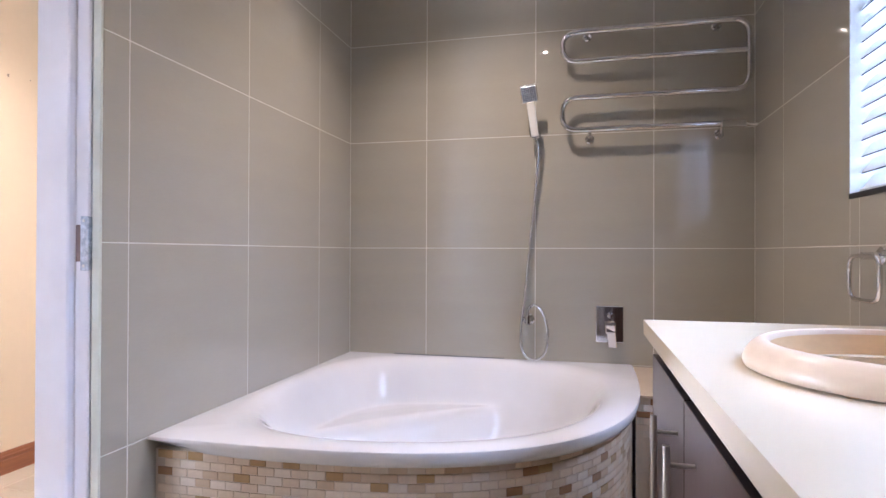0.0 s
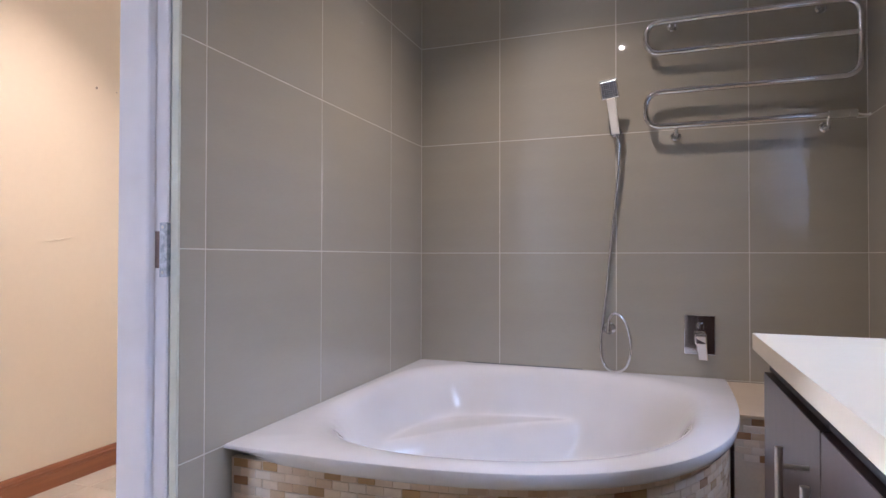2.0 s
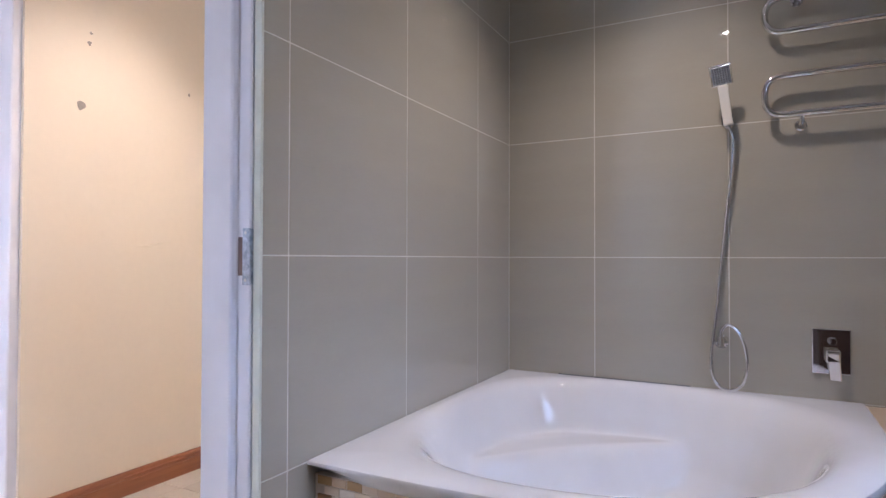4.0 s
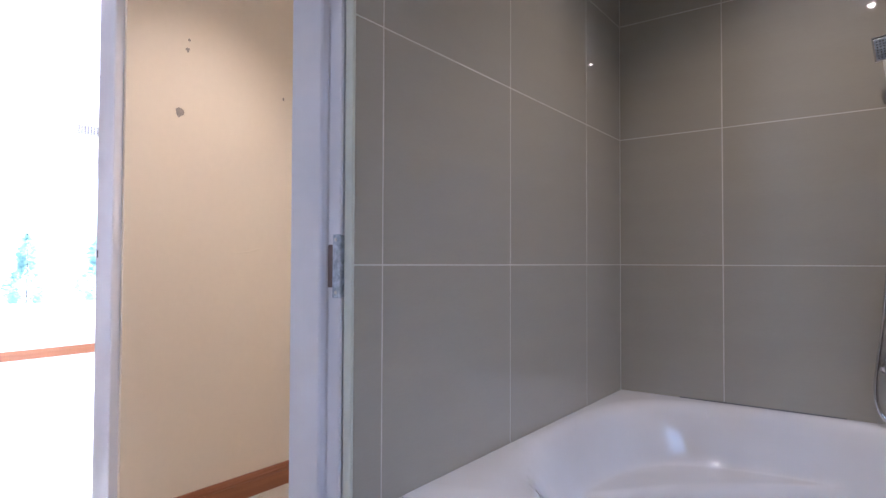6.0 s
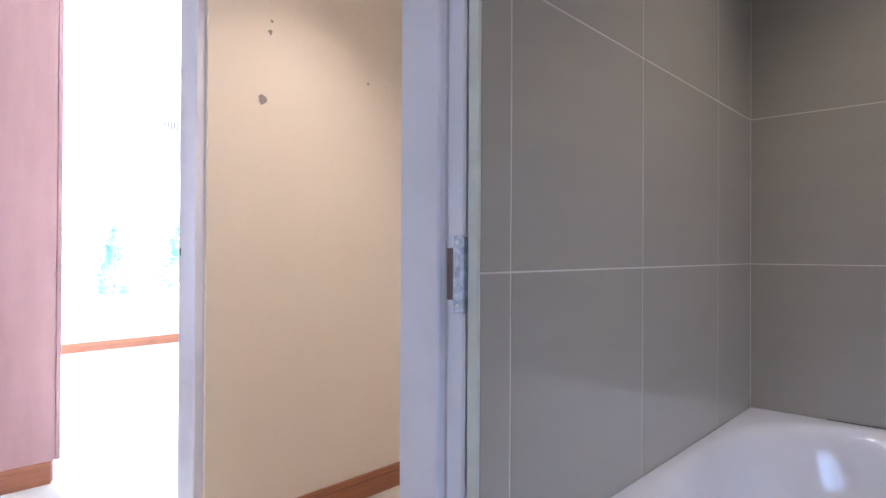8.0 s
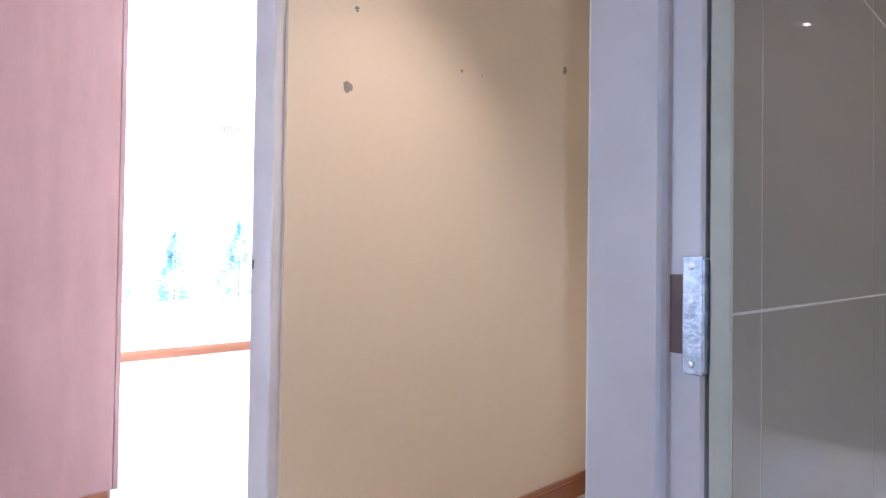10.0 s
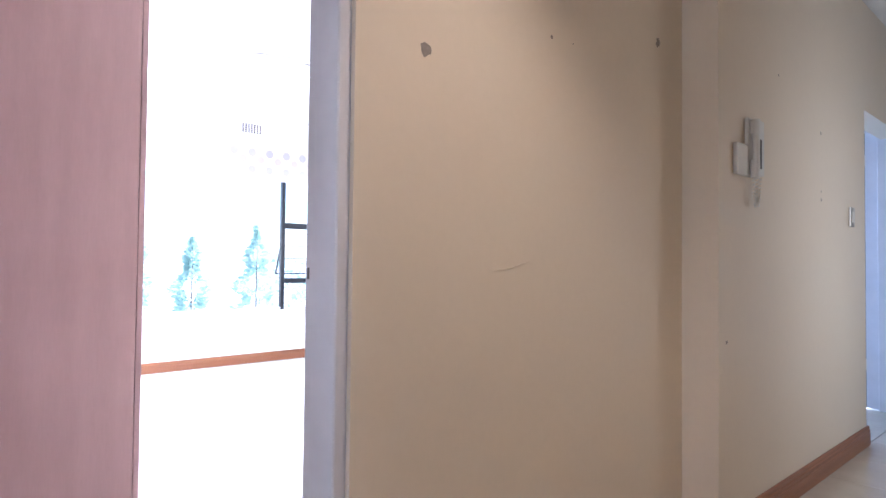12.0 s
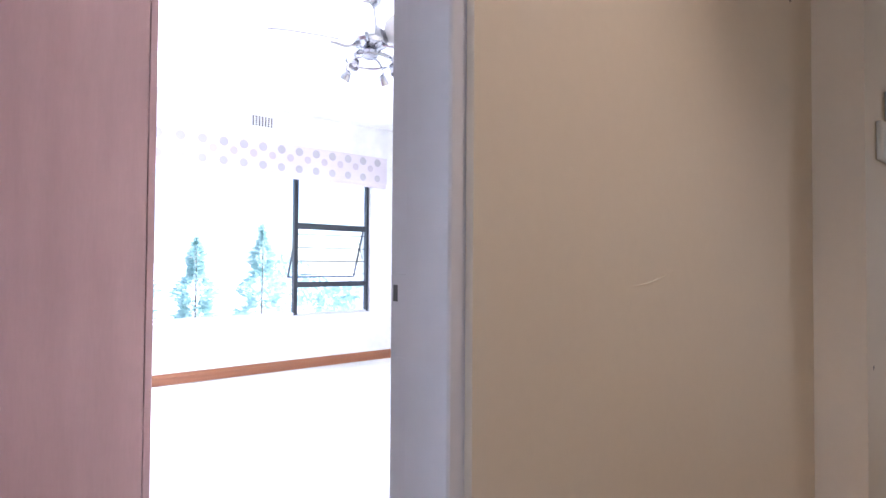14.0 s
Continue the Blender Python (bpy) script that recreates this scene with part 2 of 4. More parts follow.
# ---------------------------------------------------------------- plan, in metres
BACK, RIGHT, FRONT = 3.004, 1.952, -1.3          # bathroom walls
BATH_TOP, HALL_TOP, BED_TOP = 2.6, 2.70, 2.62    # ceilings
HALL_R, HALL_L, HALL_STEP = -0.174, -1.279, -1.136
STEP_Y, HALL_END, END_Y = 3.002, 5.035, 6.118
BED_NEAR, BED_FAR, BED_Y0, BED_Y1 = -1.459, -6.145, 0.64, 4.97
DOOR_TOP = 2.05
D0, D1 = 0.555, 1.354                            # bathroom doorway
E0, E1 = 0.66, 1.458                             # bedroom doorway

# ---------------------------------------------------------------- floors and ceilings
structure("floor_bathroom", solid(-0.174, RIGHT + 0.2, FRONT - 0.2, BACK + 0.2, -0.15, -0.002), FLOOR_TILE, "cream glazed floor tiles of the bathroom", "floor")
hall_floor_body = box(solid(BED_NEAR, HALL_R, -1.6, END_Y + 0.2, -0.15, -0.012), BED_NEAR - 1.8, BED_NEAR, HALL_END, END_Y + 0.2, -0.15, -0.012)
hall_floor = structure("floor_passage", hall_floor_body, GROUT, "cream ceramic floor tiles with pale joints", "floor")
structure("floor_bedroom", solid(BED_FAR - 0.2, BED_NEAR, BED_Y0 - 0.2, HALL_END, -0.15, -0.001), CARPET, "pale bedroom floor in bright daylight", "floor")
structure("ceiling_bathroom", solid(0, RIGHT, FRONT, BACK, BATH_TOP, BATH_TOP + 0.1), CEILING, "plain white bathroom ceiling", "ceiling")
structure("ceiling_passage", solid(BED_NEAR - 1.8, HALL_R, -1.6, END_Y, HALL_TOP, HALL_TOP + 0.1), CEILING, "plain white passage ceiling", "ceiling")
structure("ceiling_bedroom", solid(BED_FAR, BED_NEAR - 0.0, BED_Y0, BED_Y1, BED_TOP, BED_TOP + 0.06), CEILING, "plain white bedroom ceiling", "ceiling")

# ---------------------------------------------------------------- walls
GAP = 0.003


def tiled_wall(name, face, along, ups, lows, label, flat, sign, body):
    """A tiled wall: its body is the grout, and each tile is a piece. flat: the axis across it; sign: the way it faces."""
    wall = structure(name, body, GROUT, label)
    for a0, a1 in along:
        for z0, z1 in zip(lows, ups):
            size = (round(a1 - a0, 4), round(z1 - z0, 4))
            if size not in TILE_SHAPES:
                w, h = size[0] / 2 - GAP / 2, size[1] / 2 - GAP / 2
                bm = bmesh.new()
                box(bm, -w, w, -0.004, 0.004, -h, h, bevel=0.0009)
                me = bpy.data.meshes.new("tile")
                bm.to_mesh(me)
                bm.free()
                me.materials.append(WALL_TILE)
                TILE_SHAPES[size] = me
            ob = new("tile", TILE_SHAPES[size])
            mid, up = (a0 + a1) / 2, (z0 + z1) / 2
            if flat == "y":
                ob.matrix_world = pose(mid, face - sign * 0.004, up)
            else:
                ob.matrix_world = pose(face - sign * 0.004, mid, up, 0, 0, 90)
            ob.parent = wall
    return wall


TILE_SHAPES = {}
ROWS_LOW, ROWS_UP = (0, 0.451, 1.003, 1.555, 2.062), (0.451, 1.003, 1.555, 2.062, BATH_TOP)
C = 0.0006  # depth of the joints' ground behind the tiles' face

# left wall of the bathroom, with the doorway; the passage's side is painted
wall_left = bmesh.new()
box(wall_left, HALL_R + 0.004, -C, 1.392, BACK + 0.2, 0, HALL_TOP)
box(wall_left, HALL_R + 0.004, -C, FRONT - 0.2, D0 - 0.04, 0, HALL_TOP)
box(wall_left, HALL_R + 0.004, -C, D0 - 0.04, 1.392, DOOR_TOP + 0.04, HALL_TOP)
tiled_wall("wall_bathroom_left", 0.0, [(1.366, 1.458), (1.458, 2.042), (2.042, 2.634), (2.634, BACK)], ROWS_UP, ROWS_LOW,
           "glossy grey-beige tiled wall with pale grout", "x", 1, wall_left)
cream_skin = bmesh.new()
box(cream_skin, HALL_R, HALL_R + 0.004, 1.392, BACK + 0.2, 0, HALL_TOP)
# the gap from 3.95 to 4.75 is an added, unseen doorway for the side fill
for y0, y1, z0 in ((BACK + 0.2, 3.95, 0), (4.75, END_Y, 0), (3.95, 4.75, 2.05)):
    box(cream_skin, HALL_R, HALL_R + 0.16, y0, y1, z0, HALL_TOP)
box(cream_skin, HALL_R, HALL_R + 0.004, -1.6, D0 - 0.04, 0, HALL_TOP)
box(cream_skin, HALL_R, HALL_R + 0.004, D0 - 0.04, 1.392, DOOR_TOP + 0.04, HALL_TOP)
structure("wall_passage_right", cream_skin, CREAM, "cream painted passage wall beside the bathroom")
tiled_wall("wall_bathroom_back", BACK, [(0, 0.418), (0.418, 0.971), (0.971, 1.520), (1.520, RIGHT)], ROWS_UP, ROWS_LOW,
           "glossy grey-beige tiled wall behind the bath", "y", -1, solid(0, RIGHT, BACK + C, BACK + 0.2, 0, HALL_TOP))
# right wall with the window
W0, W1, WZ0, WZ1 = 0.81, 2.032, 1.142, 1.92
wall_right = bmesh.new()
for a0, a1, z0, z1 in ((FRONT, W0, 0, BATH_TOP), (W1, BACK, 0, BATH_TOP), (W0, W1, 0, WZ0), (W0, W1, WZ1, BATH_TOP)):
    box(wall_right, RIGHT + C, RIGHT + 0.2, a0, a1, z0, z1)
right_wall = tiled_wall("wall_bathroom_right", RIGHT, [(W1, 2.616), (2.616, BACK)], ROWS_UP, ROWS_LOW, "glossy grey-beige tiled wall with a window", "x", -1, wall_right)
for a0, a1, z0, z1 in [(y, min(y + 0.585, W1), z0, z1) for y in (0.81, 1.387, 1.972) for z0, z1 in ((0, 0.451), (0.451, 1.003), (1.003, WZ0), (WZ1, BATH_TOP))] + [(y0, y1, z0, z1) for y0, y1 in ((FRONT, -0.95), (-0.95, -0.365), (-0.365, 0.22), (0.22, W0)) for z0, z1 in zip(ROWS_LOW, ROWS_UP)]:
    part("tile", solid(RIGHT, RIGHT + 0.008, a0 + 0.001, a1 - 0.001, z0 + 0.001, z1 - 0.001, bevel=0.0009), WALL_TILE, right_wall)
structure("wall_bathroom_front", solid(-0.1, RIGHT + 0.2, FRONT - 0.2, FRONT, 0, HALL_TOP), WALL_TILE, "grey-beige tiled wall")

# passage: wall with the bedroom door, step, wall with the telephone, far end
wall_bed = bmesh.new()
box(wall_bed, BED_NEAR, HALL_L, E1 + 0.012, HALL_END, 0, HALL_TOP)
box(wall_bed, BED_NEAR, HALL_L, -1.6, E0 - 0.012, 0, HALL_TOP)
box(wall_bed, BED_NEAR, HALL_L, E0 - 0.012, E1 + 0.012, DOOR_TOP + 0.03, HALL_TOP)
structure("wall_passage_left", wall_bed, CREAM, "scuffed cream painted wall with drill holes")
structure("wall_passage_step", solid(HALL_L, HALL_STEP, STEP_Y, HALL_END, 0, HALL_TOP), CREAM, "cream painted wall standing slightly proud")
structure("wall_passage_header", solid(HALL_L, HALL_STEP, HALL_END, END_Y, 2.03, HALL_TOP), CREAM, "cream wall over the opening to the lobby")
structure("wall_passage_end", solid(-1.238, HALL_R + 0.2, END_Y, END_Y + 0.2, 0, HALL_TOP), CREAM, "cream wall at the end of the passage")
# unseen end wall; its window is added to hold the fill lamp
start_wall = bmesh.new()
for x0, x1, z0, z1 in ((-1.46, -1.20, 0, HALL_TOP), (-0.86, 0.0, 0, HALL_TOP), (-1.20, -0.86, 0, 0.80), (-1.20, -0.86, 2.05, HALL_TOP)):
    box(start_wall, x0, x1, -1.8, -1.6, z0, z1)
structure("wall_passage_start", start_wall, CREAM, "unseen cream wall with a window opening added for daylight")
added_window = tagged(thing("added_window", "unseen window added to light the passage", "window"), kind="structure")
part("pane", solid(-1.20, -0.86, -1.72, -1.715, 0.80, 2.05), GLASS, added_window).visible_shadow = False
# unseen side room, added only behind the fill lamp's doorway
side_room = bmesh.new()
for y0, y1, z0, z1 in ((BACK + 0.2, 4.0, 0, HALL_TOP), (5.0, END_Y + 0.2, 0, HALL_TOP), (4.0, 5.0, 0, 0.9), (4.0, 5.0, 2.1, HALL_TOP)):
    box(side_room, 2.0, 2.15, y0, y1, z0, z1)
structure("wall_added_side_room", side_room, CREAM, "unseen cream wall of the added side room, with an opening")
structure("wall_added_side_room_end", solid(HALL_R + 0.2, 2.0, END_Y, END_Y + 0.2, 0, HALL_TOP), CREAM, "plain cream wall")
structure("ceiling_added_side_room", solid(HALL_R, 2.15, BACK + 0.2, END_Y + 0.2, HALL_TOP, HALL_TOP + 0.1), CEILING, "plain white ceiling", "ceiling")
structure("floor_added_side_room", solid(HALL_R + 0.001, 2.0, BACK + 0.2, END_Y, -0.1, -0.001), CREAM, "plain pale floor", "floor")
# added blocker: keeps sun and sky off the bathroom window
structure("wall_sun_block", solid(3.1, 3.3, -5, 7, -0.3, 5.5), CREAM, "wall added outside the bathroom window to block the sun")
structure("ground_side", solid(RIGHT + 0.2, 3.1, -5, 7, -0.4, -0.25), PAVING, "paved strip outside", "ground")

# bedroom
WIN_Y0, WIN_Y1, WIN_Z0, WIN_Z1 = 0.90, 4.62, 0.54, 2.06
far = bmesh.new()
for a0, a1, z0, z1 in ((BED_Y0 - 0.2, WIN_Y0, 0, HALL_TOP), (WIN_Y1, BED_Y1 + 0.2, 0, HALL_TOP), (WIN_Y0, WIN_Y1, 0, WIN_Z0), (WIN_Y0, WIN_Y1, WIN_Z1, HALL_TOP)):
    box(far, BED_FAR - 0.2, BED_FAR, a0, a1, z0, z1)
structure("wall_bedroom_window", far, ROOM_WHITE, "white bedroom wall with a wide window")
structure("wall_bedroom_left", solid(BED_FAR, BED_NEAR - 0.0, BED_Y0 - 0.2, BED_Y0, 0, HALL_TOP), ROOM_WHITE, "white bedroom wall behind the wardrobe")
structure("wall_bedroom_right", solid(BED_FAR, BED_NEAR, BED_Y1, HALL_END, 0, HALL_TOP), ROOM_WHITE, "white bedroom wall")
lobby_left = bmesh.new()
for y0, y1, z0, z1 in ((HALL_END, 5.1 + 0.05, 0, HALL_TOP), (6.05, END_Y + 0.2, 0, HALL_TOP), (5.15, 6.05, 0, 0.25), (5.15, 6.05, 2.0, HALL_TOP)):
    box(lobby_left, BED_NEAR - 2.0, BED_NEAR - 1.8, y0, y1, z0, z1)
structure("wall_lobby_left", lobby_left, CREAM, "unseen cream wall with a window opening added for daylight")
structure("wall_lobby_far", box(solid(BED_NEAR - 1.8, -2.06, END_Y, END_Y + 0.2, 0, HALL_TOP), -2.06, -1.238, END_Y, END_Y + 0.2, 2.16, HALL_TOP), CREAM, "cream wall round a white door frame")


# ---------------------------------------------------------------- pressed-steel door frames
def door_frame(name, label, wide0, wide1, hall_x, room_x, rebate, top, strike_z=None, cover=0.042):
    """A frame round an opening along y. hall_x, room_x: its two faces; rebate: where the stop ends, towards room_x."""
    frame_ob = tagged(thing(name, label, "door frame"), kind="structure")
    way = 1 if room_x > hall_x else -1
    lip = 0.021
    for y, out in ((wide1, 1), (wide0, -1)):
        stop = y - out * lip
        outline = [(hall_x, y + out * cover), (hall_x, stop + out * 0.004), (hall_x + way * 0.004, stop), (rebate - way * 0.004, stop), (rebate, stop + out * 0.004),
                   (rebate + way * 0.001, y - out * 0.003), (rebate + way * 0.004, y), (room_x - way * 0.004, y), (room_x, y + out * 0.004), (room_x, y + out * cover)]
        bm = prism(outline, 0, top + cover)
        part("jamb", bm, FRAME_WHITE, frame_ob)
    head = [(hall_x, top + cover), (hall_x, top - lip), (rebate, top - lip), (rebate, top), (room_x, top), (room_x, top + cover)]
    part("head", prism(head, wide0 + 0.0005, wide1 - 0.0005, "y"), FRAME_WHITE, frame_ob)
    return frame_ob


bath_frame = door_frame("door_frame_1", "white painted steel door frame with a zinc strike plate", D0, D1, HALL_R - 0.001, -0.028, -0.072, DOOR_TOP)
# strike plate: a plate let into the rebate, a wrapped lip, a dark slot and two screws
plate = part("strike_plate", box(solid(-0.052, -0.027, D1 - 0.0035, D1 + 0.001, 0.930, 1.070, bevel=0.0012), -0.029, -0.0235, D1 - 0.0035, D1 + 0.014, 0.932, 1.068, bevel=0.002), ZINC, bath_frame, "worn zinc strike plate")
part("slot", solid(-0.069, -0.050, D1 - 0.001, D1 + 0.003, 0.953, 1.048, bevel=0.001), RUST, plate, "dark latch slot")
for z in (0.942, 1.058):
    part("screw", shift(lathe([(0.0001, 0), (0.0042, 0), (0.0034, 0.0016), (0.0001, 0.002)], 12), pose(-0.041, D1 - 0.0035, z, 90)), STEEL, plate)
bed_frame = door_frame("door_frame_2", "white painted steel frame of the bedroom door", E0, E1, HALL_L - 0.016, BED_NEAR - 0.012, -1.403, DOOR_TOP, cover=0.022)
# added strip: its pale colour stands for light on the jamb's cover face
part("lit_edge_strip", box(solid(-0.0230, 0.0008, D1 + 0.004, D1 + 0.0115, 0, DOOR_TOP + 0.02, bevel=0.0012), -0.0230, -0.0012, D1 + 0.011, 1.3915, 0, DOOR_TOP + 0.02), LIT_EDGE, bath_frame, "added strip painted pale as the lit jamb face")
plate = part("strike_plate", solid(-1.464, -1.408, E1 - 0.003, E1 + 0.001, 0.93, 1.07, bevel=0.001), FRAME_WHITE, bed_frame, "painted strike plate")
part("slot", solid(-1.457, -1.445, E1 - 0.0036, E1 - 0.001, 1.024, 1.052, bevel=0.0004), RUBBER, plate, "dark latch slot")


# ---------------------------------------------------------------- skirtings
def skirting(name, start, end, normal, high=0.098, deep=0.016, label="varnished reddish-brown wooden skirting board"):
    """A moulded board along a wall, with two grooves."""
    s, e, n = Vector((*start, 0)), Vector((*end, 0)), Vector((*normal, 0))
    prof = [(0.0005, 0.0), (deep, 0.0), (deep, high * 0.62), (deep - 0.003, high * 0.64), (deep - 0.003, high * 0.68), (deep - 0.0005, high * 0.70),
            (deep - 0.0005, high * 0.80), (deep - 0.005, high * 0.83), (deep - 0.006, high * 0.96), (deep - 0.009, high), (0.0005, high)]
    bm = bmesh.new()
    ends = [[bm.verts.new(p + n * a + Vector((0, 0, b))) for a, b in prof] for p in (s, e)]
    for i in range(len(prof)):
        bm.faces.new((ends[0][i], ends[0][(i + 1) % len(prof)], ends[1][(i + 1) % len(prof)], ends[1][i]))
    bm.faces.new(ends[0][::-1])
    bm.faces.new(ends[1])
    bmesh.ops.recalc_face_normals(bm, faces=bm.faces)
    return structure(name, bm, SKIRTING, label, "skirting")


skirting("baseboard_passage_left", (HALL_L, E1 + 0.036), (HALL_L, STEP_Y - 0.0), (1, 0))
skirting("baseboard_step_return", (HALL_L + 0.016, STEP_Y), (HALL_STEP + 0.0005, STEP_Y), (0, -1), high=0.114)
skirting("baseboard_step", (HALL_STEP, STEP_Y - 0.0), (HALL_STEP, HALL_END + 0.016), (1, 0), high=0.114)
skirting("baseboard_end", (-1.205, END_Y), (HALL_R, END_Y), (0, -1))
skirting("baseboard_bedroom", (BED_FAR, BED_Y0), (BED_FAR, BED_Y1), (1, 0))

# ---------------------------------------------------------------- door at the end of the passage
end_door = tagged(thing("door_3", "dark door in a white frame at the end of the passage", "door"), kind="structure")
frame_part = part("door_frame", box(box(solid(-1.300, -1.236, END_Y - 0.02, END_Y + 0.205, 0, 2.16, bevel=0.004), -2.06, -2.0, END_Y - 0.02, END_Y + 0.205, 0, 2.16, bevel=0.004),
                  -2.0, -1.3, END_Y - 0.02, END_Y + 0.205, 2.10, 2.16, bevel=0.004), FRAME_WHITE, end_door, "white door frame")
leaf = part("leaf", solid(-1.380, -1.302, END_Y + 0.0, END_Y + 0.04, 0.008, 2.095, bevel=0.003), FRAME_WHITE, end_door, "white painted door edge")
part("leaf", solid(-1.998, -1.382, END_Y + 0.002, END_Y + 0.04, 0.008, 2.095, bevel=0.003), WENGE, end_door, "dark brown door leaf")
for z in (0.29, 1.84):
    part("hinge", solid(-1.410, -1.376, END_Y - 0.006, END_Y + 0.003, z, z + 0.09, bevel=0.002), PLASTIC, end_door)

# ---------------------------------------------------------------- corner bath
AX, AY, POW, RIM = 1.428, 1.472, 3.5, 0.456


def bath_edge(t, inset=0.0):
    """A point of the bath's curved front, t from 0 (left wall) to 1 (back wall)."""
    w = t * math.pi / 2
    return (AX - inset) * math.sin(w) ** (2 / POW), BACK - (AY - inset) * math.cos(w) ** (2 / POW)


def bath_shell():
    """Rim, rolled outer lip and the hollow, in one skin of rings that run from the left wall round to the back wall and home along both walls."""
    bm = bmesh.new()
    count = 48

    def outline(inset, wall):
        pts = []
        for k in range(count + 1):
            x, y = bath_edge(k / count, inset)
            pts.append((max(x, wall), min(y, BACK - wall)))
        n = 16
        x1, y0 = pts[-1][0], pts[0][1]
        pts += [(x1 + (wall - x1) * k / n, BACK - wall) for k in range(1, n)]
        pts += [(wall, BACK - wall + (y0 - BACK + wall) * k / n) for k in range(n)]
        return pts

    def bowl(grow, z, cx, cy):
        """A rounded hollow, with a narrow rim along the walls and a broad one in front."""
        return [(cx + (x - cx) * grow, cy + (y - cy) * grow, z) for x, y in outline(0.0, 0.0)]

    def blend(pts, smooth_by):
        """Round the corners of a ring by averaging along it."""
        for _ in range(smooth_by):
            pts = [tuple((a + 2 * b + c) / 4 for a, b, c in zip(pts[i - 1], pts[i], pts[(i + 1) % len(pts)])) for i in range(len(pts))]
        return pts

    rings = []
    for inset, wall, z in ((0.020, 0.001, RIM - 0.047), (0.003, 0.001, RIM - 0.046), (0.0, 0.001, RIM - 0.042), (0.0, 0.001, RIM - 0.010), (0.0025, 0.002, RIM - 0.003), (0.009, 0.003, RIM)):
        rings.append([(x, y, z) for x, y in outline(inset, wall)])
    for grow, down, s, c in ((0.945, 0.0, 20, 0.40), (0.928, 0.002, 24, 0.40), (0.911, 0.006, 28, 0.40), (0.894, 0.013, 31, 0.41), (0.878, 0.024, 34, 0.42), (0.862, 0.040, 36, 0.43),
                             (0.847, 0.062, 38, 0.445), (0.832, 0.090, 40, 0.46), (0.814, 0.130, 42, 0.485), (0.792, 0.180, 44, 0.515), (0.762, 0.240, 46, 0.55), (0.722, 0.300, 47, 0.59),
                             (0.665, 0.345, 48, 0.615), (0.585, 0.372, 49, 0.64), (0.48, 0.387, 50, 0.66), (0.34, 0.394, 50, 0.66), (0.18, 0.395, 50, 0.66)):
        z = RIM - down
        rings.append(blend(bowl(grow, z, c, BACK - c), s))
    made = [[bm.verts.new(p) for p in ring] for ring in rings]
    skin = {v for ring in made[:6] for v in ring}
    size = len(made[0])
    for r0, r1 in zip(made, made[1:]):
        for k in range(size):
            bm.faces.new((r0[k], r0[(k + 1) % size], r1[(k + 1) % size], r1[k]))
    bm.faces.new(made[-1])
    hollow = [e for e in bm.edges if all(v.co.z < RIM - 0.02 for v in e.verts) and not any(v in skin for v in e.verts)]
    bmesh.ops.subdivide_edges(bm, edges=hollow, cuts=3, use_grid_fill=True)
    # the moulded seat: a soft ridge across the hollow, level behind it
    floor_z, seat_z = RIM - 0.395, 0.258
    start, run = Vector((0.125, 2.205)), Vector((0.825, 0.71))
    ahead = run.normalized()
    inward = Vector((-ahead.y, ahead.x))
    for v in bm.verts:
        if v in skin or v.co.z > RIM - 0.02:
            continue
        p = Vector((v.co.x, v.co.y)) - start
        u = min(max(p.dot(ahead) / run.length, 0), 1)
        d = p.dot(inward) - 0.05 * (1 - (2 * u - 1) ** 2)
        k = min(max((d + 0.085) / 0.115, 0), 1)
        k = k * k * (3 - 2 * k)
        up = floor_z - 0.05 + (seat_z + 0.05 - floor_z) * k - 0.05 * max(d - 0.02, 0) * (1 if d < 0.2 else 0.2 / d)
        v.co.z = 0.5 * (v.co.z + up + math.sqrt((v.co.z - up) ** 2 + 0.018 ** 2))
    soft = [v for v in bm.verts if v not in skin and v.co.z < RIM - 0.03]
    for _ in range(5):
        bmesh.ops.smooth_vert(bm, verts=soft, factor=0.5, use_axis_z=True, use_axis_x=True, use_axis_y=True)
    bmesh.ops.recalc_face_normals(bm, faces=bm.faces)
    return bm


bathtub = thing("corner_bathtub", "white acrylic corner bathtub with a mosaic-clad front", "bathtub")
part("shell", bath_shell(), ACRYLIC, bathtub, "glossy white acrylic shell", smooth=True)
def panel_body():
    """A curved strip under the rim, from the left wall to the back wall."""
    outer = [(max(x, 0.001), min(y, BACK - 0.001)) for x, y in (bath_edge(k / 60, 0.034) for k in range(61))]
    inner = [(max(x, 0.001), min(y, BACK - 0.001)) for x, y in (bath_edge(k / 60, 0.060) for k in range(60, -1, -1))]
    return prism(outer + inner, 0.0, RIM - 0.045)


front_panel = part("front_panel", panel_body(), PANEL_GROUT, bathtub, "curved panel under the rim")
part("waste", shift(lathe([(0.0001, 0.004), (0.03, 0.004), (0.034, 0.0), (0.0001, 0.0)], 24), pose(0.80, 2.25, RIM - 0.394)), CHROME, bathtub, "chrome waste", smooth=True)

part("sealant", tube([(0.25, BACK - 0.0035, RIM + 0.001), (0.5, BACK - 0.003, RIM + 0.0015), (0.82, BACK - 0.0035, RIM + 0.001)], 0.0028, 8), RUBBER, bathtub, "dark perished sealant")

# ledge between the bath and the wall, tiled on top, mosaic in front
ledge = thing("bath_ledge", "low ledge with a travertine top and a mosaic front", "ledge")
LEDGE_Y = 2.43
part("core", solid(AX - 0.032, RIGHT - 0.001, LEDGE_Y + 0.012, BACK - 0.001, 0, RIM - 0.022), PANEL_GROUT, ledge)
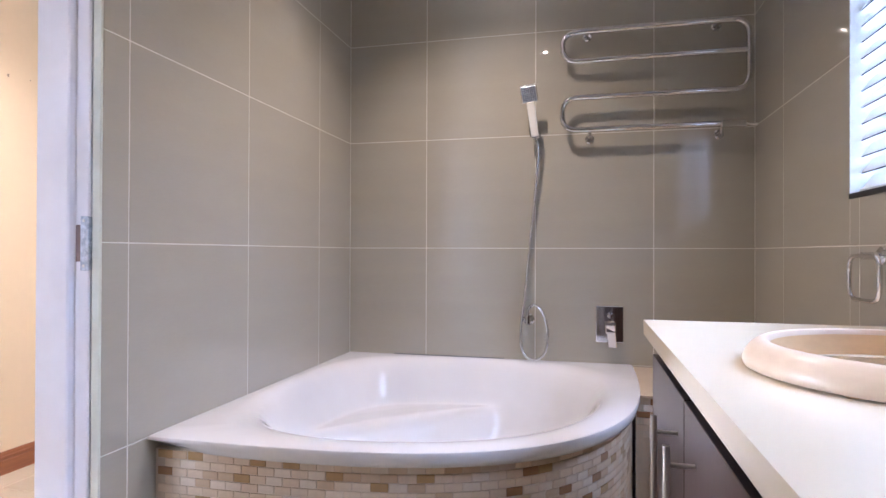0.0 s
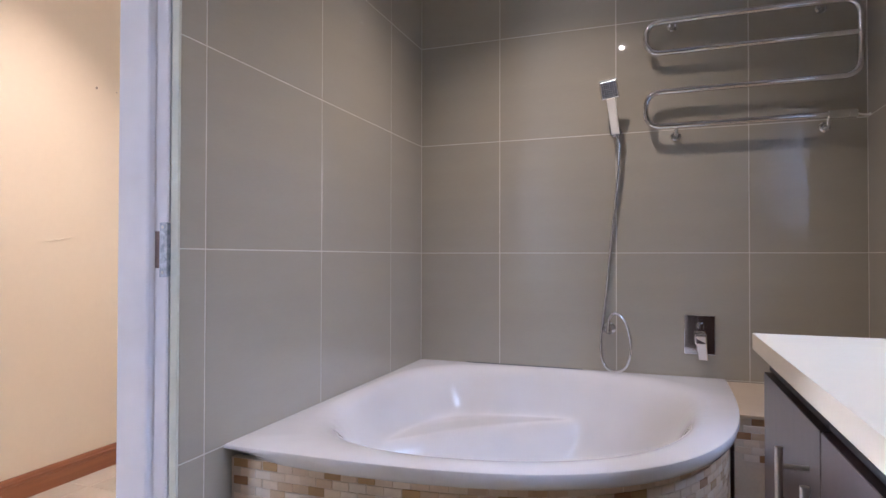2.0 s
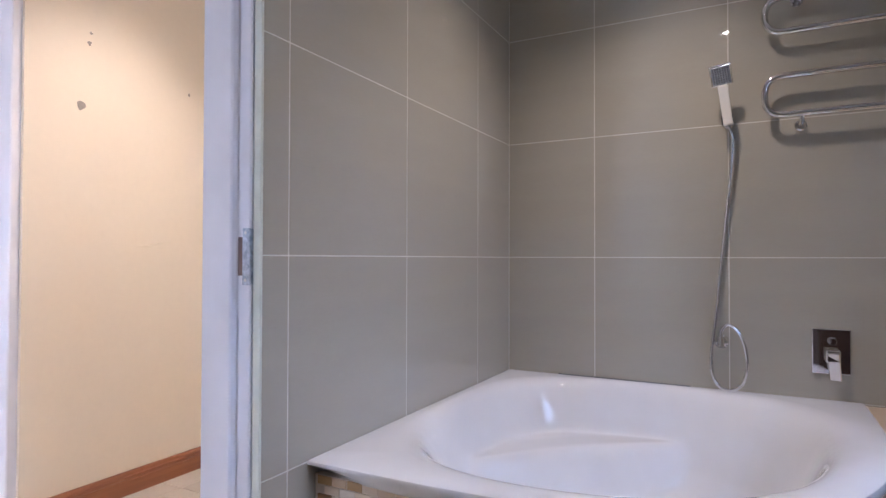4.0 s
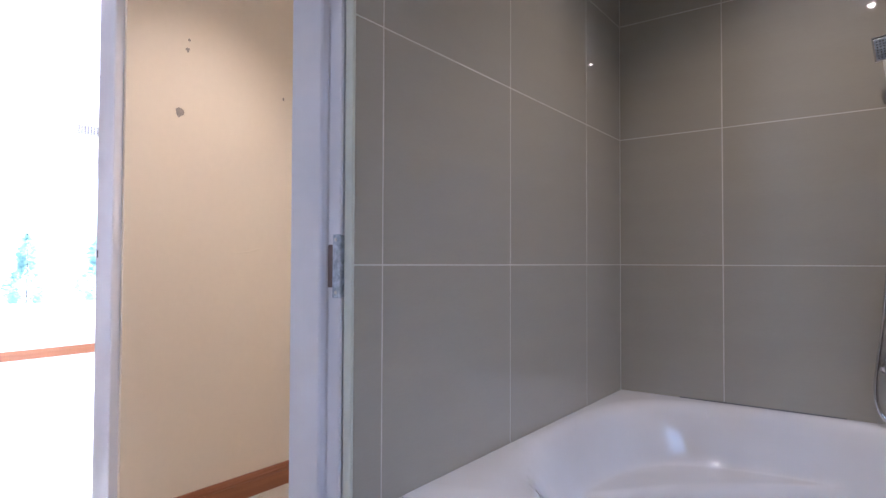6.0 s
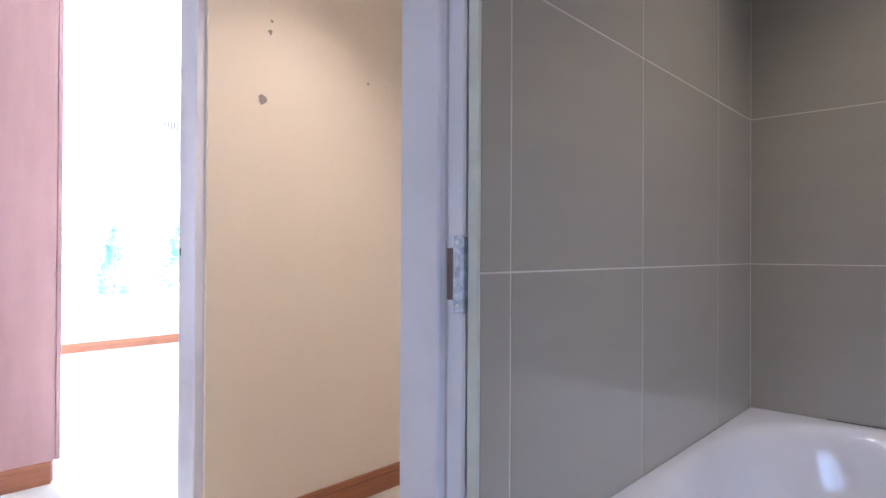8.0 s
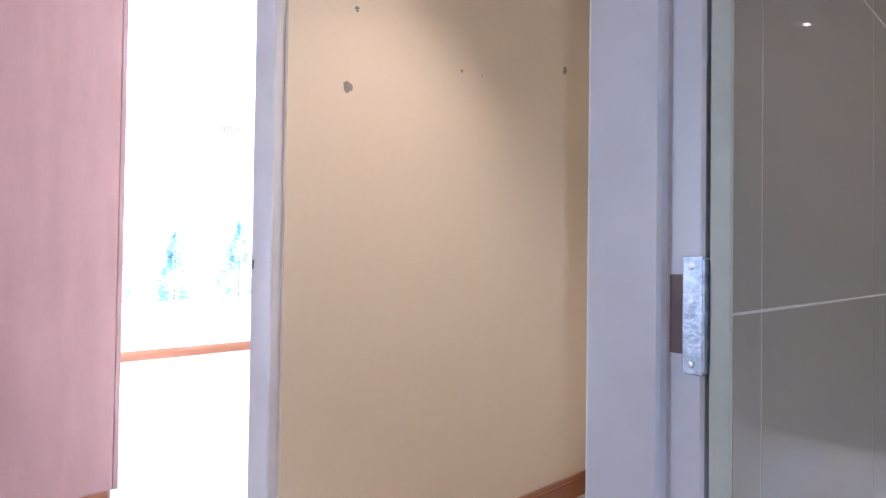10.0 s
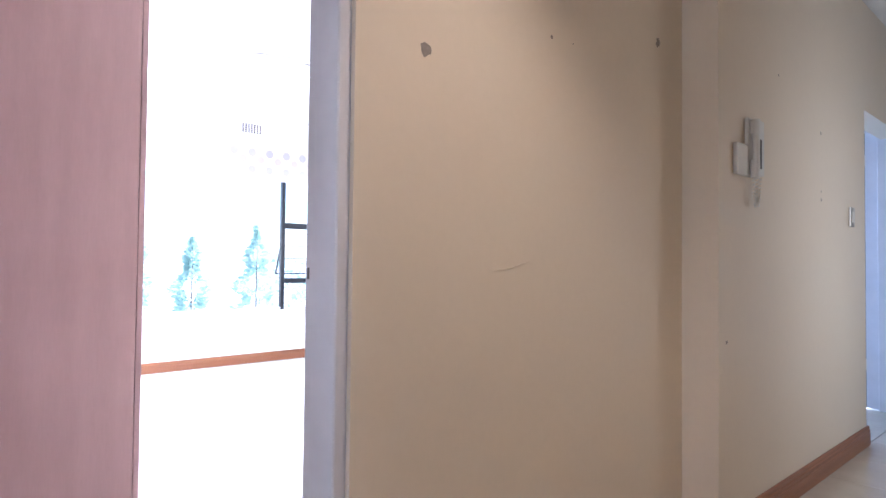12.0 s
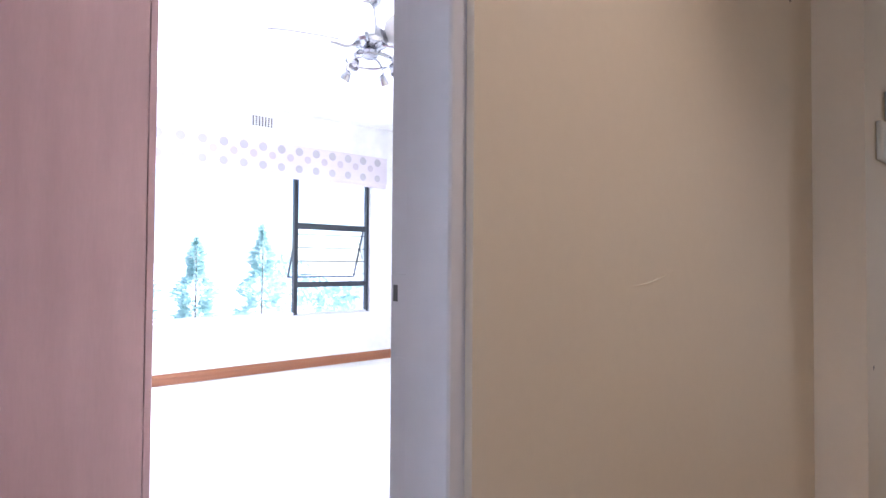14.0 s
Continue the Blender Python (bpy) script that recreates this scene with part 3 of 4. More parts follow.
for x0, x1 in ((AX - 0.030, 1.70), (1.703, RIGHT - 0.001)):
    part("top_tile", solid(x0, x1, LEDGE_Y - 0.004, BACK - 0.001, RIM - 0.022, RIM - 0.010, bevel=0.0015), LEDGE, ledge)


# ---------------------------------------------------------------- vanity
VX, VY0, VY1, VTOP = 1.362, -0.95, 1.780, 0.800
worktop = thing("worktop", "cream engineered-stone worktop with a thick edge", "worktop")
BX, BY, BH = 1.698, 1.105, 0.172  # the cut-out under the basin


def with_hole(x0, x1, y0, y1, z0, z1):
    bm = bmesh.new()
    for a0, a1, b0, b1 in ((x0, BX - BH, y0, y1), (BX + BH, x1, y0, y1), (BX - BH, BX + BH, y0, BY - BH), (BX - BH, BX + BH, BY + BH, y1)):
        box(bm, a0, a1, b0, b1, z0, z1)
    bmesh.ops.remove_doubles(bm, verts=bm.verts, dist=1e-5)
    return bm


part("slab", with_hole(VX, RIGHT - 0.001, VY0, VY1, VTOP - 0.020, VTOP), COUNTER, worktop)
part("front_edge", solid(VX + 0.0002, VX + 0.0202, VY0, VY1 - 0.0002, VTOP - 0.038, VTOP - 0.0199), COUNTER, worktop, "thick cream front edge")
# coloured near-black as the shade under the slab
part("packer", with_hole(VX + 0.05, RIGHT - 0.002, VY0 + 0.01, VY1 - 0.03, VTOP - 0.0384, VTOP - 0.0195), RECESS_SHADE, worktop)
part("end_edge", solid(VX + 0.0203, RIGHT - 0.001, VY1 - 0.0205, VY1 - 0.0002, VTOP - 0.038, VTOP - 0.0199), COUNTER, worktop)
UNITS = [(1.262, 1.770), (0.772, 1.258), (0.282, 0.768), (-0.208, 0.278), (-0.94, -0.212)]
FACE = 1.385


def vanity_unit(y0, y1, handle_side, top=0.0385):
    unit = thing("vanity_unit", "dark wenge vanity cabinet with a steel bar handle", "cabinet", "vanity units")
    part("body", solid(FACE + 0.02, RIGHT - 0.002, y0, y1, 0.08, VTOP - top), WENGE, unit)
    # plinth and rail carry the shade of their recesses in their colour
    part("plinth", solid(FACE + 0.06, RIGHT - 0.01, y0, y1, 0, 0.08), RECESS_SHADE, unit)
    part("shadow_rail", solid(FACE + 0.012, FACE + 0.02, y0, y1, VTOP - 0.085, VTOP - 0.0385), RECESS_SHADE, unit, "recessed rail painted near-black as shade")
    door = part("door", solid(FACE, FACE + 0.0195, y0 + 0.0015, y1 - 0.0015, 0.085, VTOP - 0.090, bevel=0.0012), WENGE, unit)
    hy = y0 + 0.072 if handle_side < 0 else y1 - 0.110
    bar = part("handle", tube([(FACE - 0.045, hy, 0.30), (FACE - 0.045, hy, 0.659)], 0.0065, 16), STEEL, door, "brushed steel bar handle", smooth=True)
    for z in (0.355, 0.627):
        part("handle_post", tube([(FACE - 0.041, hy, z), (FACE + 0.001, hy, z)], 0.0042, 12), STEEL, bar, smooth=True)
    return unit


for i, (y0, y1) in enumerate(UNITS):
    vanity_unit(y0, y1, -1 if i % 2 == 0 else 1, 0.16 if i < 2 else 0.0385)

basin = thing("basin", "round cream marble basin set into the worktop", "basin", at=(BX, BY, VTOP))
part("rim", lathe([(0.230, 0.0004), (0.244, 0.003), (0.246, 0.010), (0.243, 0.021), (0.236, 0.032), (0.228, 0.039), (0.219, 0.0435), (0.211, 0.0425), (0.2075, 0.038), (0.2070, 0.034)], 72, foot=False), MARBLE, basin, "broad polished marble rim", smooth=True)
part("bowl", lathe([(0.2071, 0.0345), (0.204, 0.022), (0.195, -0.010), (0.178, -0.048), (0.152, -0.082), (0.115, -0.102), (0.07, -0.112), (0.02, -0.113)], 72, foot=False), TAN_STONE, basin, "tan stone bowl with its inner shade in the colour", smooth=True)
part("waste", shift(lathe([(0.0001, 0.003), (0.02, 0.003), (0.023, 0.0), (0.0001, 0.0)], 20), pose(0, 0, -0.1125)), CHROME, basin, smooth=True)

# ---------------------------------------------------------------- towel rail
rail = thing("heated_towel_rail", "chrome serpentine heated towel rail on the tiled wall", "towel rail")
RY = BACK - 0.066
Z1, Z2, Z3, Z4 = 2.022, 1.885, 1.712, 1.560
XL, XR = 1.103, 1.912
loop = bent([(XR - 0.004, RY, Z2), (XL, RY, Z2), (XL, RY, Z1), (XR, RY, Z1), (XR, RY, Z3), (XL, RY, Z3), (XL, RY, Z4), (1.80, RY, Z4)], 0.0685, 10)
part("tube", tube(loop, 0.0132, 14), CHROME, rail, "polished chrome tube", smooth=True)
for x, z in ((1.215, Z1 - 0.004), (1.79, Z1 - 0.004), (1.228, Z4 - 0.036), (1.80, Z4 - 0.036)):
    up = 0.0 if z > 1.8 else 0.036
    part("bracket", tube([(x, RY + 0.0, z + up), (x, RY + 0.006, z), (x, BACK - 0.006, z)], 0.009, 12), CHROME, rail, smooth=True)
    part("wall_cap", shift(lathe([(0.022, 0), (0.022, 0.006), (0.016, 0.012), (0.0001, 0.012)], 20), pose(x, BACK, z, 90)), CHROME, rail, smooth=True)
part("cable_box", solid(1.795, 1.90, RY - 0.012, RY + 0.014, Z4 - 0.018, Z4 + 0.016, bevel=0.005, segments=2), CHROME, rail, "switch box with cable")
part("cable", tube(smooth_line([(1.89, RY, Z4), (1.925, RY + 0.01, Z4 - 0.006), (1.945, RY + 0.02, Z4 - 0.004), (1.951, RY + 0.03, Z4)], 6), 0.004, 8), PLASTIC, rail, smooth=True)

# ---------------------------------------------------------------- hand shower
shower = thing("hand_shower", "square chrome hand shower with a long metal hose", "shower")
tilt = pose(0.972, BACK - 0.060, 1.552, 14, 0, 0) @ pose(0, 0, 0, 0, -7, 0)
part("holder", tube([(0.972, BACK - 0.001, 1.560), (0.972, BACK - 0.058, 1.556)], 0.012, 14), CHROME, shower, smooth=True)
part("holder_cap", shift(lathe([(0.024, 0), (0.024, 0.006), (0.018, 0.012), (0.0001, 0.013)], 20), pose(0.972, BACK, 1.560, 90)), CHROME, shower, smooth=True)
for x0, x1 in ((-0.0225, -0.018), (0.018, 0.0225)):
    part("holder_prong", shift(solid(x0, x1, -0.014, 0.012, -0.012, 0.03, bevel=0.002), tilt), CHROME, shower)
# white plastic paints the bright reflection of the bath on the chrome grip
grip = part("grip", shift(solid(-0.0180, 0.0180, -0.010, 0.009, -0.012, 0.150, bevel=0.004, segments=2), tilt), PLASTIC, shower, "flat chrome grip painted white as its reflection")
head_m = tilt @ pose(0, -0.004, 0.190, 14)
head = part("spray_head", shift(solid(-0.040, 0.040, -0.010, 0.008, -0.042, 0.042, bevel=0.004, segments=2), head_m), CHROME, shower, "square spray head")
part("spray_face", shift(solid(-0.034, 0.034, -0.0125, -0.0098, -0.036, 0.036, bevel=0.001), head_m), ZINC, head, "grey spray plate with nozzles")
for i in range(7):
    for j in range(7):
        part("nozzle", shift(lathe([(0.0026, 0), (0.0022, 0.002), (0.0001, 0.0022)], 8), head_m @ pose(-0.027 + i * 0.009, -0.0124, -0.027 + j * 0.009, 90)), RUBBER, head)
hose = [(0.975, BACK - 0.052, 1.535), (0.987, BACK - 0.046, 1.48), (0.976, BACK - 0.030, 1.30), (0.948, BACK - 0.020, 1.03), (0.925, BACK - 0.030, 0.783), (0.905, BACK - 0.036, 0.60), (0.913, BACK - 0.046, 0.512),
        (0.945, BACK - 0.054, 0.472), (0.985, BACK - 0.060, 0.470), (1.022, BACK - 0.060, 0.505), (1.036, BACK - 0.056, 0.59), (1.015, BACK - 0.052, 0.685), (0.972, BACK - 0.052, 0.730), (0.944, BACK - 0.056, 0.705), (0.941, BACK - 0.056, 0.668)]
line = smooth_line(hose, 14)
part("hose", tube(line, 0.0072, 10), CHROME, shower, "ribbed metal hose", smooth=True)
part("outlet", tube([(0.941, BACK - 0.001, 0.655), (0.941, BACK - 0.054, 0.655)], 0.011, 14), CHROME, shower, smooth=True)
part("outlet_nut", tube([(0.941, BACK - 0.056, 0.640), (0.941, BACK - 0.056, 0.676)], 0.0125, 8), CHROME, shower)
part("outlet_cap", shift(lathe([(0.028, 0), (0.028, 0.006), (0.022, 0.012), (0.0001, 0.013)], 24), pose(0.941, BACK, 0.655, 90)), CHROME, shower, smooth=True)

# ---------------------------------------------------------------- bath mixer
mixer = thing("bath_mixer", "square chrome concealed bath mixer with a lever", "tap")
part("plate", solid(1.258, 1.386, BACK - 0.010, BACK - 0.0005, 0.556, 0.730, bevel=0.004, segments=2), CHROME, mixer, "polished wall plate")
part("diverter", shift(lathe([(0.015, 0), (0.015, 0.016), (0.013, 0.019), (0.0001, 0.0195)], 20), pose(1.324, BACK - 0.010, 0.684, 90)), CHROME, mixer, smooth=True)
part("body", solid(1.300, 1.348, BACK - 0.058, BACK - 0.009, 0.606, 0.654, bevel=0.005, segments=2), CHROME, mixer)
part("lever", shift(solid(-0.020, 0.020, -0.006, 0.006, -0.122, 0.0, bevel=0.003), pose(1.324, BACK - 0.062, 0.646, 24, 0, -14)), CHROME, mixer, "flat lever pointing down")

# ---------------------------------------------------------------- towel ring
ring = thing("towel_ring", "rounded chrome towel ring on the tiled wall", "towel ring")
ry, rz = 1.835, 0.975
ring_line = bent([(RIGHT - 0.045, ry, rz), (RIGHT - 0.045, ry + 0.085, rz), (RIGHT - 0.045, ry + 0.085, rz - 0.115), (RIGHT - 0.045, ry - 0.085, rz - 0.115), (RIGHT - 0.045, ry - 0.085, rz), (RIGHT - 0.045, ry, rz)], 0.042, 8)
part("ring", tube(ring_line, 0.006, 12), CHROME, ring, smooth=True)
part("post", tube([(RIGHT - 0.001, ry, rz), (RIGHT - 0.05, ry, rz)], 0.010, 14), CHROME, ring, smooth=True)
part("wall_cap", shift(lathe([(0.024, 0), (0.024, 0.006), (0.018, 0.011), (0.0001, 0.012)], 20), pose(RIGHT, ry, rz, 0, -90, 0)), CHROME, ring, smooth=True)

# ---------------------------------------------------------------- bathroom window and blind
window_1 = tagged(thing("window_1", "dark aluminium bathroom window behind a blind", "window"), kind="structure")
wf = bmesh.new()
for y0, y1, z0, z1 in ((W0, W1, WZ0, WZ0 + 0.035), (W0, W1, WZ1 - 0.035, WZ1), (W0, W0 + 0.035, WZ0 + 0.035, WZ1 - 0.035), (W1 - 0.035, W1, WZ0 + 0.035, WZ1 - 0.035), (1.40, 1.435, WZ0 + 0.035, WZ1 - 0.035)):
    box(wf, RIGHT + 0.10, RIGHT + 0.14, y0, y1, z0, z1)
part("window_frame", wf, BLACK_FRAME, window_1)
for y0, y1 in ((W0 + 0.035, 1.40), (1.435, W1 - 0.035)):
    pane = part("pane", solid(RIGHT + 0.117, RIGHT + 0.122, y0, y1, WZ0 + 0.035, WZ1 - 0.035), GLASS, window_1)
    pane.visible_shadow = False
part("window_sill", solid(RIGHT - 0.004, RIGHT + 0.10, W0, W1, WZ0 - 0.004, WZ0 + 0.012, bevel=0.002), BLACK_FRAME, window_1, "dark sill")
blind = thing("venetian_blind", "white venetian blind with open slats", "blind")
SLAT = 54  # the slats hang nearly closed, their inner edge down
slat_mesh = None
for i in range(16):
    z = WZ0 + 0.045 + i * 0.047
    if slat_mesh is None:
        first = part("slat", shift(solid(-0.026, 0.026, W0 + 0.008, W1 - 0.004, -0.0014, 0.0014, bevel=0.0008), pose(0, 0, 0, 0, -SLAT, 0)), BLIND, blind)
        slat_mesh = first.data
        first.location = (RIGHT + 0.045, 0, z)
    else:
        ob = new("slat", slat_mesh)
        ob.parent, ob.location = blind, (RIGHT + 0.045, 0, z)
# black strips paint the shade under each slat's inner lip
edge_mesh = None
for i in range(16):
    z = WZ0 + 0.045 + i * 0.047
    if edge_mesh is None:
        lip = part("slat_lip_shade", shift(solid(-0.0275, -0.0258, W0 + 0.008, W1 - 0.004, -0.0016, 0.0016), pose(0, 0, 0, 0, -SLAT, 0)), BLACK_FRAME, blind, "shaded lip of the slat, painted black")
        edge_mesh = lip.data
        lip.location = (RIGHT + 0.045, 0, z)
    else:
        ob = new("slat_lip_shade", edge_mesh)
        ob.parent, ob.location = blind, (RIGHT + 0.045, 0, z)
for y in (W0 + 0.15, 1.42, W1 - 0.15):
    part("cord", tube([(RIGHT + 0.030, y, WZ0 + 0.03), (RIGHT + 0.030, y, WZ1 - 0.01)], 0.001, 6), BLIND, blind)
part("headrail", solid(RIGHT + 0.02, RIGHT + 0.075, W0 + 0.004, W1 - 0.003, WZ1 - 0.045, WZ1 - 0.002, bevel=0.003), BLIND, blind)
part("bottom_rail", solid(RIGHT + 0.022, RIGHT + 0.070, W0 + 0.008, W1 - 0.004, WZ0 + 0.014, WZ0 + 0.026, bevel=0.003), BLIND, blind)

# downlights in the ceilings
for x, y, z in DOWNLIGHTS:
    d = thing("downlight", "small recessed ceiling downlight with a chrome ring", "ceiling light", "downlights")
    part("ring", shift(lathe([(0.030, -0.001), (0.042, -0.001), (0.042, -0.006), (0.030, -0.010)], 24), pose(x, y, z)), CHROME, d)
    part("bulb", shift(lathe([(0.0001, -0.020), (0.010, -0.019), (0.018, -0.014), (0.021, -0.006), (0.021, -0.0015), (0.0001, -0.001)], 20), pose(x, y, z)), WARM_BULB, d)

# ---------------------------------------------------------------- bedroom wardrobe
wardrobe = thing("wardrobe", "pinkish beech-melamine wardrobe with a side panel and plinth", "wardrobe")
WX, WY = -2.415, 1.334
part("side_panel", solid(WX - 0.018, WX, BED_Y0 + 0.002, WY - 0.022, 0.098, 2.40, bevel=0.001), WARDROBE, wardrobe, "pinkish wood-grain side panel")
part("carcass", solid(WX - 1.15, WX - 0.0185, BED_Y0 + 0.002, WY - 0.024, 0.0, 2.40), WARDROBE, wardrobe)
for x0, x1 in ((WX - 0.58, WX - 0.0), (WX - 1.15, WX - 0.583)):
    part("door", solid(x0, x1, WY - 0.0195, WY, 0.098, 2.40, bevel=0.0015), WARDROBE, wardrobe)
skirt = skirting("plinth", (WX - 0.018, BED_Y0 + 0.002), (WX - 0.018, WY - 0.040), (1, 0), high=0.098, deep=0.030)
for key in ("kind", "category"):
    if key in skirt:
        del skirt[key]
skirt.parent = wardrobe

# ---------------------------------------------------------------- bedroom window
window_2 = tagged(thing("window_2", "wide bedroom window with a black aluminium sash and glass louvres", "window"), kind="structure")
FX0, FX1 = BED_FAR - 0.085, BED_FAR - 0.035
M1, M2 = 3.735, 4.605
Z_LOW, Z_HIGH = 0.858, 1.455
wf = bmesh.new()
box(wf, FX0, FX1, M1 - 0.045, M1, WIN_Z0 + 0.004, WIN_Z1, bevel=0.003)
box(wf, FX0, FX1, M2 - 0.03, M2, WIN_Z0 + 0.004, WIN_Z1, bevel=0.003)
for z0, z1 in ((Z_LOW - 0.028, Z_LOW + 0.028), (Z_HIGH - 0.02, Z_HIGH + 0.045), (WIN_Z1 - 0.04, WIN_Z1)):
    box(wf, FX0, FX1, M1, M2 - 0.03, z0, z1, bevel=0.003)
part("window_frame", wf, BLACK_FRAME, window_2, "black aluminium mullions")
lf = bmesh.new()
box(lf, FX0, FX1, WIN_Y0, M1 - 0.045, WIN_Z0 + 0.004, WIN_Z0 + 0.03)
box(lf, FX0, FX1, M1, M2 - 0.03, WIN_Z0 + 0.004, WIN_Z0 + 0.022)
box(lf, FX0, FX1, WIN_Y0, WIN_Y0 + 0.04, WIN_Z0 + 0.03, WIN_Z1)
part("fixed_frame", lf, FRAME_WHITE, window_2)
for y0, y1, z0, z1 in ((WIN_Y0 + 0.04, M1 - 0.045, WIN_Z0 + 0.03, WIN_Z1), (M1, M2 - 0.03, WIN_Z0 + 0.022, Z_LOW - 0.028), (M1, M2 - 0.03, Z_HIGH + 0.045, WIN_Z1 - 0.04)):
    pane = part("pane", solid(FX0 + 0.02, FX0 + 0.025, y0, y1, z0, z1), GLASS, window_2)
    pane.visible_shadow = False
for k in range(4):
    z = Z_LOW + 0.105 + k * 0.14
    part("glazing_bar", solid(FX0 + 0.01, FX0 + 0.018, M1, M2 - 0.03, z - 0.004, z + 0.004), BLACK_FRAME, window_2)
sash = part("sash", shift(box(box(solid(-0.012, 0.012, M1 + 0.004, M1 + 0.014, -0.54, 0), -0.012, 0.012, M2 - 0.044, M2 - 0.034, -0.54, 0), -0.012, 0.012, M1 + 0.014, M2 - 0.044, -0.54, -0.531), pose(FX0 - 0.01, 0, Z_HIGH - 0.02, 0, 20, 0)),
            BLACK_FRAME, window_2, "top-hung sash standing open")
for y in (M1 + 0.02, M2 - 0.05):
    part("stay", tube([(FX0 + 0.0, y, Z_HIGH - 0.32), (FX0 - 0.10, y, Z_HIGH - 0.10)], 0.005, 8), BLACK_FRAME, sash)
part("window_sill", solid(BED_FAR - 0.20, BED_FAR + 0.02, WIN_Y0 - 0.02, WIN_Y1 + 0.02, WIN_Z0 - 0.026, WIN_Z0 + 0.002, bevel=0.003), ROOM_WHITE, window_2)

# ---------------------------------------------------------------- gathered blind with dots over the window
pelmet = thing("roman_blind", "raised pale roman blind with grey dots", "blind")
PX, PY0, PY1, PZ0, PZ1 = BED_FAR + 0.055, 0.80, 4.775, 1.970, 2.275
bm = bmesh.new()
prof = [(0.0, PZ1), (0.010, PZ1), (0.012, PZ0 + 0.02), (0.006, PZ0 + 0.002), (-0.010, PZ0), (-0.030, PZ0 + 0.012), (-0.030, PZ0 + 0.03), (-0.004, PZ0 + 0.03)]
part("fabric", prism([(PX + a, b) for a, b in prof], PY0, PY1, "y"), FABRIC, pelmet, "pale dotted fabric")
part("fold", prism([(PX - 0.02, PZ0 - 0.035), (PX + 0.002, PZ0 - 0.035), (PX + 0.004, PZ0 + 0.004), (PX - 0.02, PZ0 + 0.004)], PY0, PY1 - 0.004, "y"), FABRIC, pelmet)
part("rail", solid(BED_FAR + 0.001, PX, PY0, PY1, PZ1 - 0.03, PZ1, bevel=0.002), ROOM_WHITE, pelmet)
dot = None
for k in range(21):
    for row, (z, off, mat, r) in enumerate(((PZ1 - 0.062, 0.0, DOT, 0.043), (PZ0 + 0.066, 0.0, DOT, 0.040), (PZ1 - 0.135, 0.0965, DOT_PALE, 0.038))):
        y = 0.979 + k * 0.193 + off
        if y > PY1 - 0.05:
            continue
        part("dot", shift(lathe([(r, 0), (r, 0.0012), (0.0001, 0.0013)], 18), pose(PX + 0.0112, y, z, 0, 90, 0)), mat, pelmet)

# ---------------------------------------------------------------- wall vent
vent = thing("air_vent", "small white wall vent with rows of holes", "vent")
VENT_Y0, VENT_Y1, VENT_Z0, VENT_Z1 = 3.200, 3.428, 2.418, 2.528
part("plate", solid(BED_FAR + 0.0005, BED_FAR + 0.007, VENT_Y0, VENT_Y1, VENT_Z0, VENT_Z1, bevel=0.002), ROOM_WHITE, vent)
for i in range(7):
    for j in range(5):
        # no hole is cut: near-black squares paint the shade inside
        part("hole", solid(BED_FAR + 0.0066, BED_FAR + 0.0076, 3.216 + i * 0.0315 - 0.009, 3.216 + i * 0.0315 + 0.009, 2.434 + j * 0.0195 - 0.007, 2.434 + j * 0.0195 + 0.007), RECESS_SHADE, vent)

# ---------------------------------------------------------------- ceiling fan
FANX, FANY, FANZ = -3.355, 2.685, 2.312
fan = thing("ceiling_fan", "chrome ceiling fan with an opal globe and spotlights", "ceiling fan", at=(FANX, FANY, BED_TOP))
dz = FANZ - BED_TOP
part("canopy", lathe([(0.062, -0.001), (0.068, -0.03), (0.058, -0.075), (0.030, -0.105), (0.012, -0.112)], 28), FAN_METAL, fan, smooth=True)
part("downrod", lathe([(0.011, -0.07), (0.011, dz + 0.08)], 14), FAN_METAL, fan, smooth=True)
part("motor", lathe([(0.02, dz + 0.10), (0.055, dz + 0.09), (0.095, dz + 0.055), (0.105, dz + 0.015), (0.095, dz - 0.012), (0.05, dz - 0.03), (0.03, dz - 0.034)], 32), FAN_METAL, fan, "polished motor housing", smooth=True)
part("globe", shift(lathe([(0.02, 0.085), (0.05, 0.075), (0.078, 0.045), (0.086, 0.0), (0.078, -0.045), (0.05, -0.075), (0.02, -0.085)], 28), pose(0.10, 0.13, dz + 0.075)), OPAL, fan, "round opal glass globe", smooth=True)
part("hub", lathe([(0.03, dz - 0.03), (0.045, dz - 0.045), (0.045, dz - 0.075), (0.03, dz - 0.085)], 20), FAN_METAL, fan, smooth=True)
reach = math.atan2(2.144 - FANY, -3.568 - FANX)
for k in range(5):
    w = reach + k * 2 * math.pi / 5
    outline = [(0.18, -0.045), (0.30, -0.058), (0.48, -0.064), (0.55, -0.052), (0.568, -0.02), (0.568, 0.02), (0.55, 0.052), (0.48, 0.064), (0.30, 0.058), (0.18, 0.045)]
    blade = prism(outline, -0.003, 0.003)
    part("blade", shift(blade, pose(0, 0, dz - 0.018, 0, 0, math.degrees(w)) @ pose(0, 0, 0, 9)), ROOM_WHITE, fan, "white blade")
    edge = [(x, y, -0.004) for x, y in outline[5:]]
    part("blade_edge", shift(tube(edge, 0.0035, 6), pose(0, 0, dz - 0.018, 0, 0, math.degrees(w)) @ pose(0, 0, 0, 9)), FAN_METAL, fan, "grey blade edge")
    part("blade_arm", shift(tube([(0.08, 0, 0.0), (0.14, 0, -0.012), (0.22, 0, 0.004)], 0.009, 8), pose(0, 0, dz - 0.02, 0, 0, math.degrees(w))), FAN_METAL, fan)
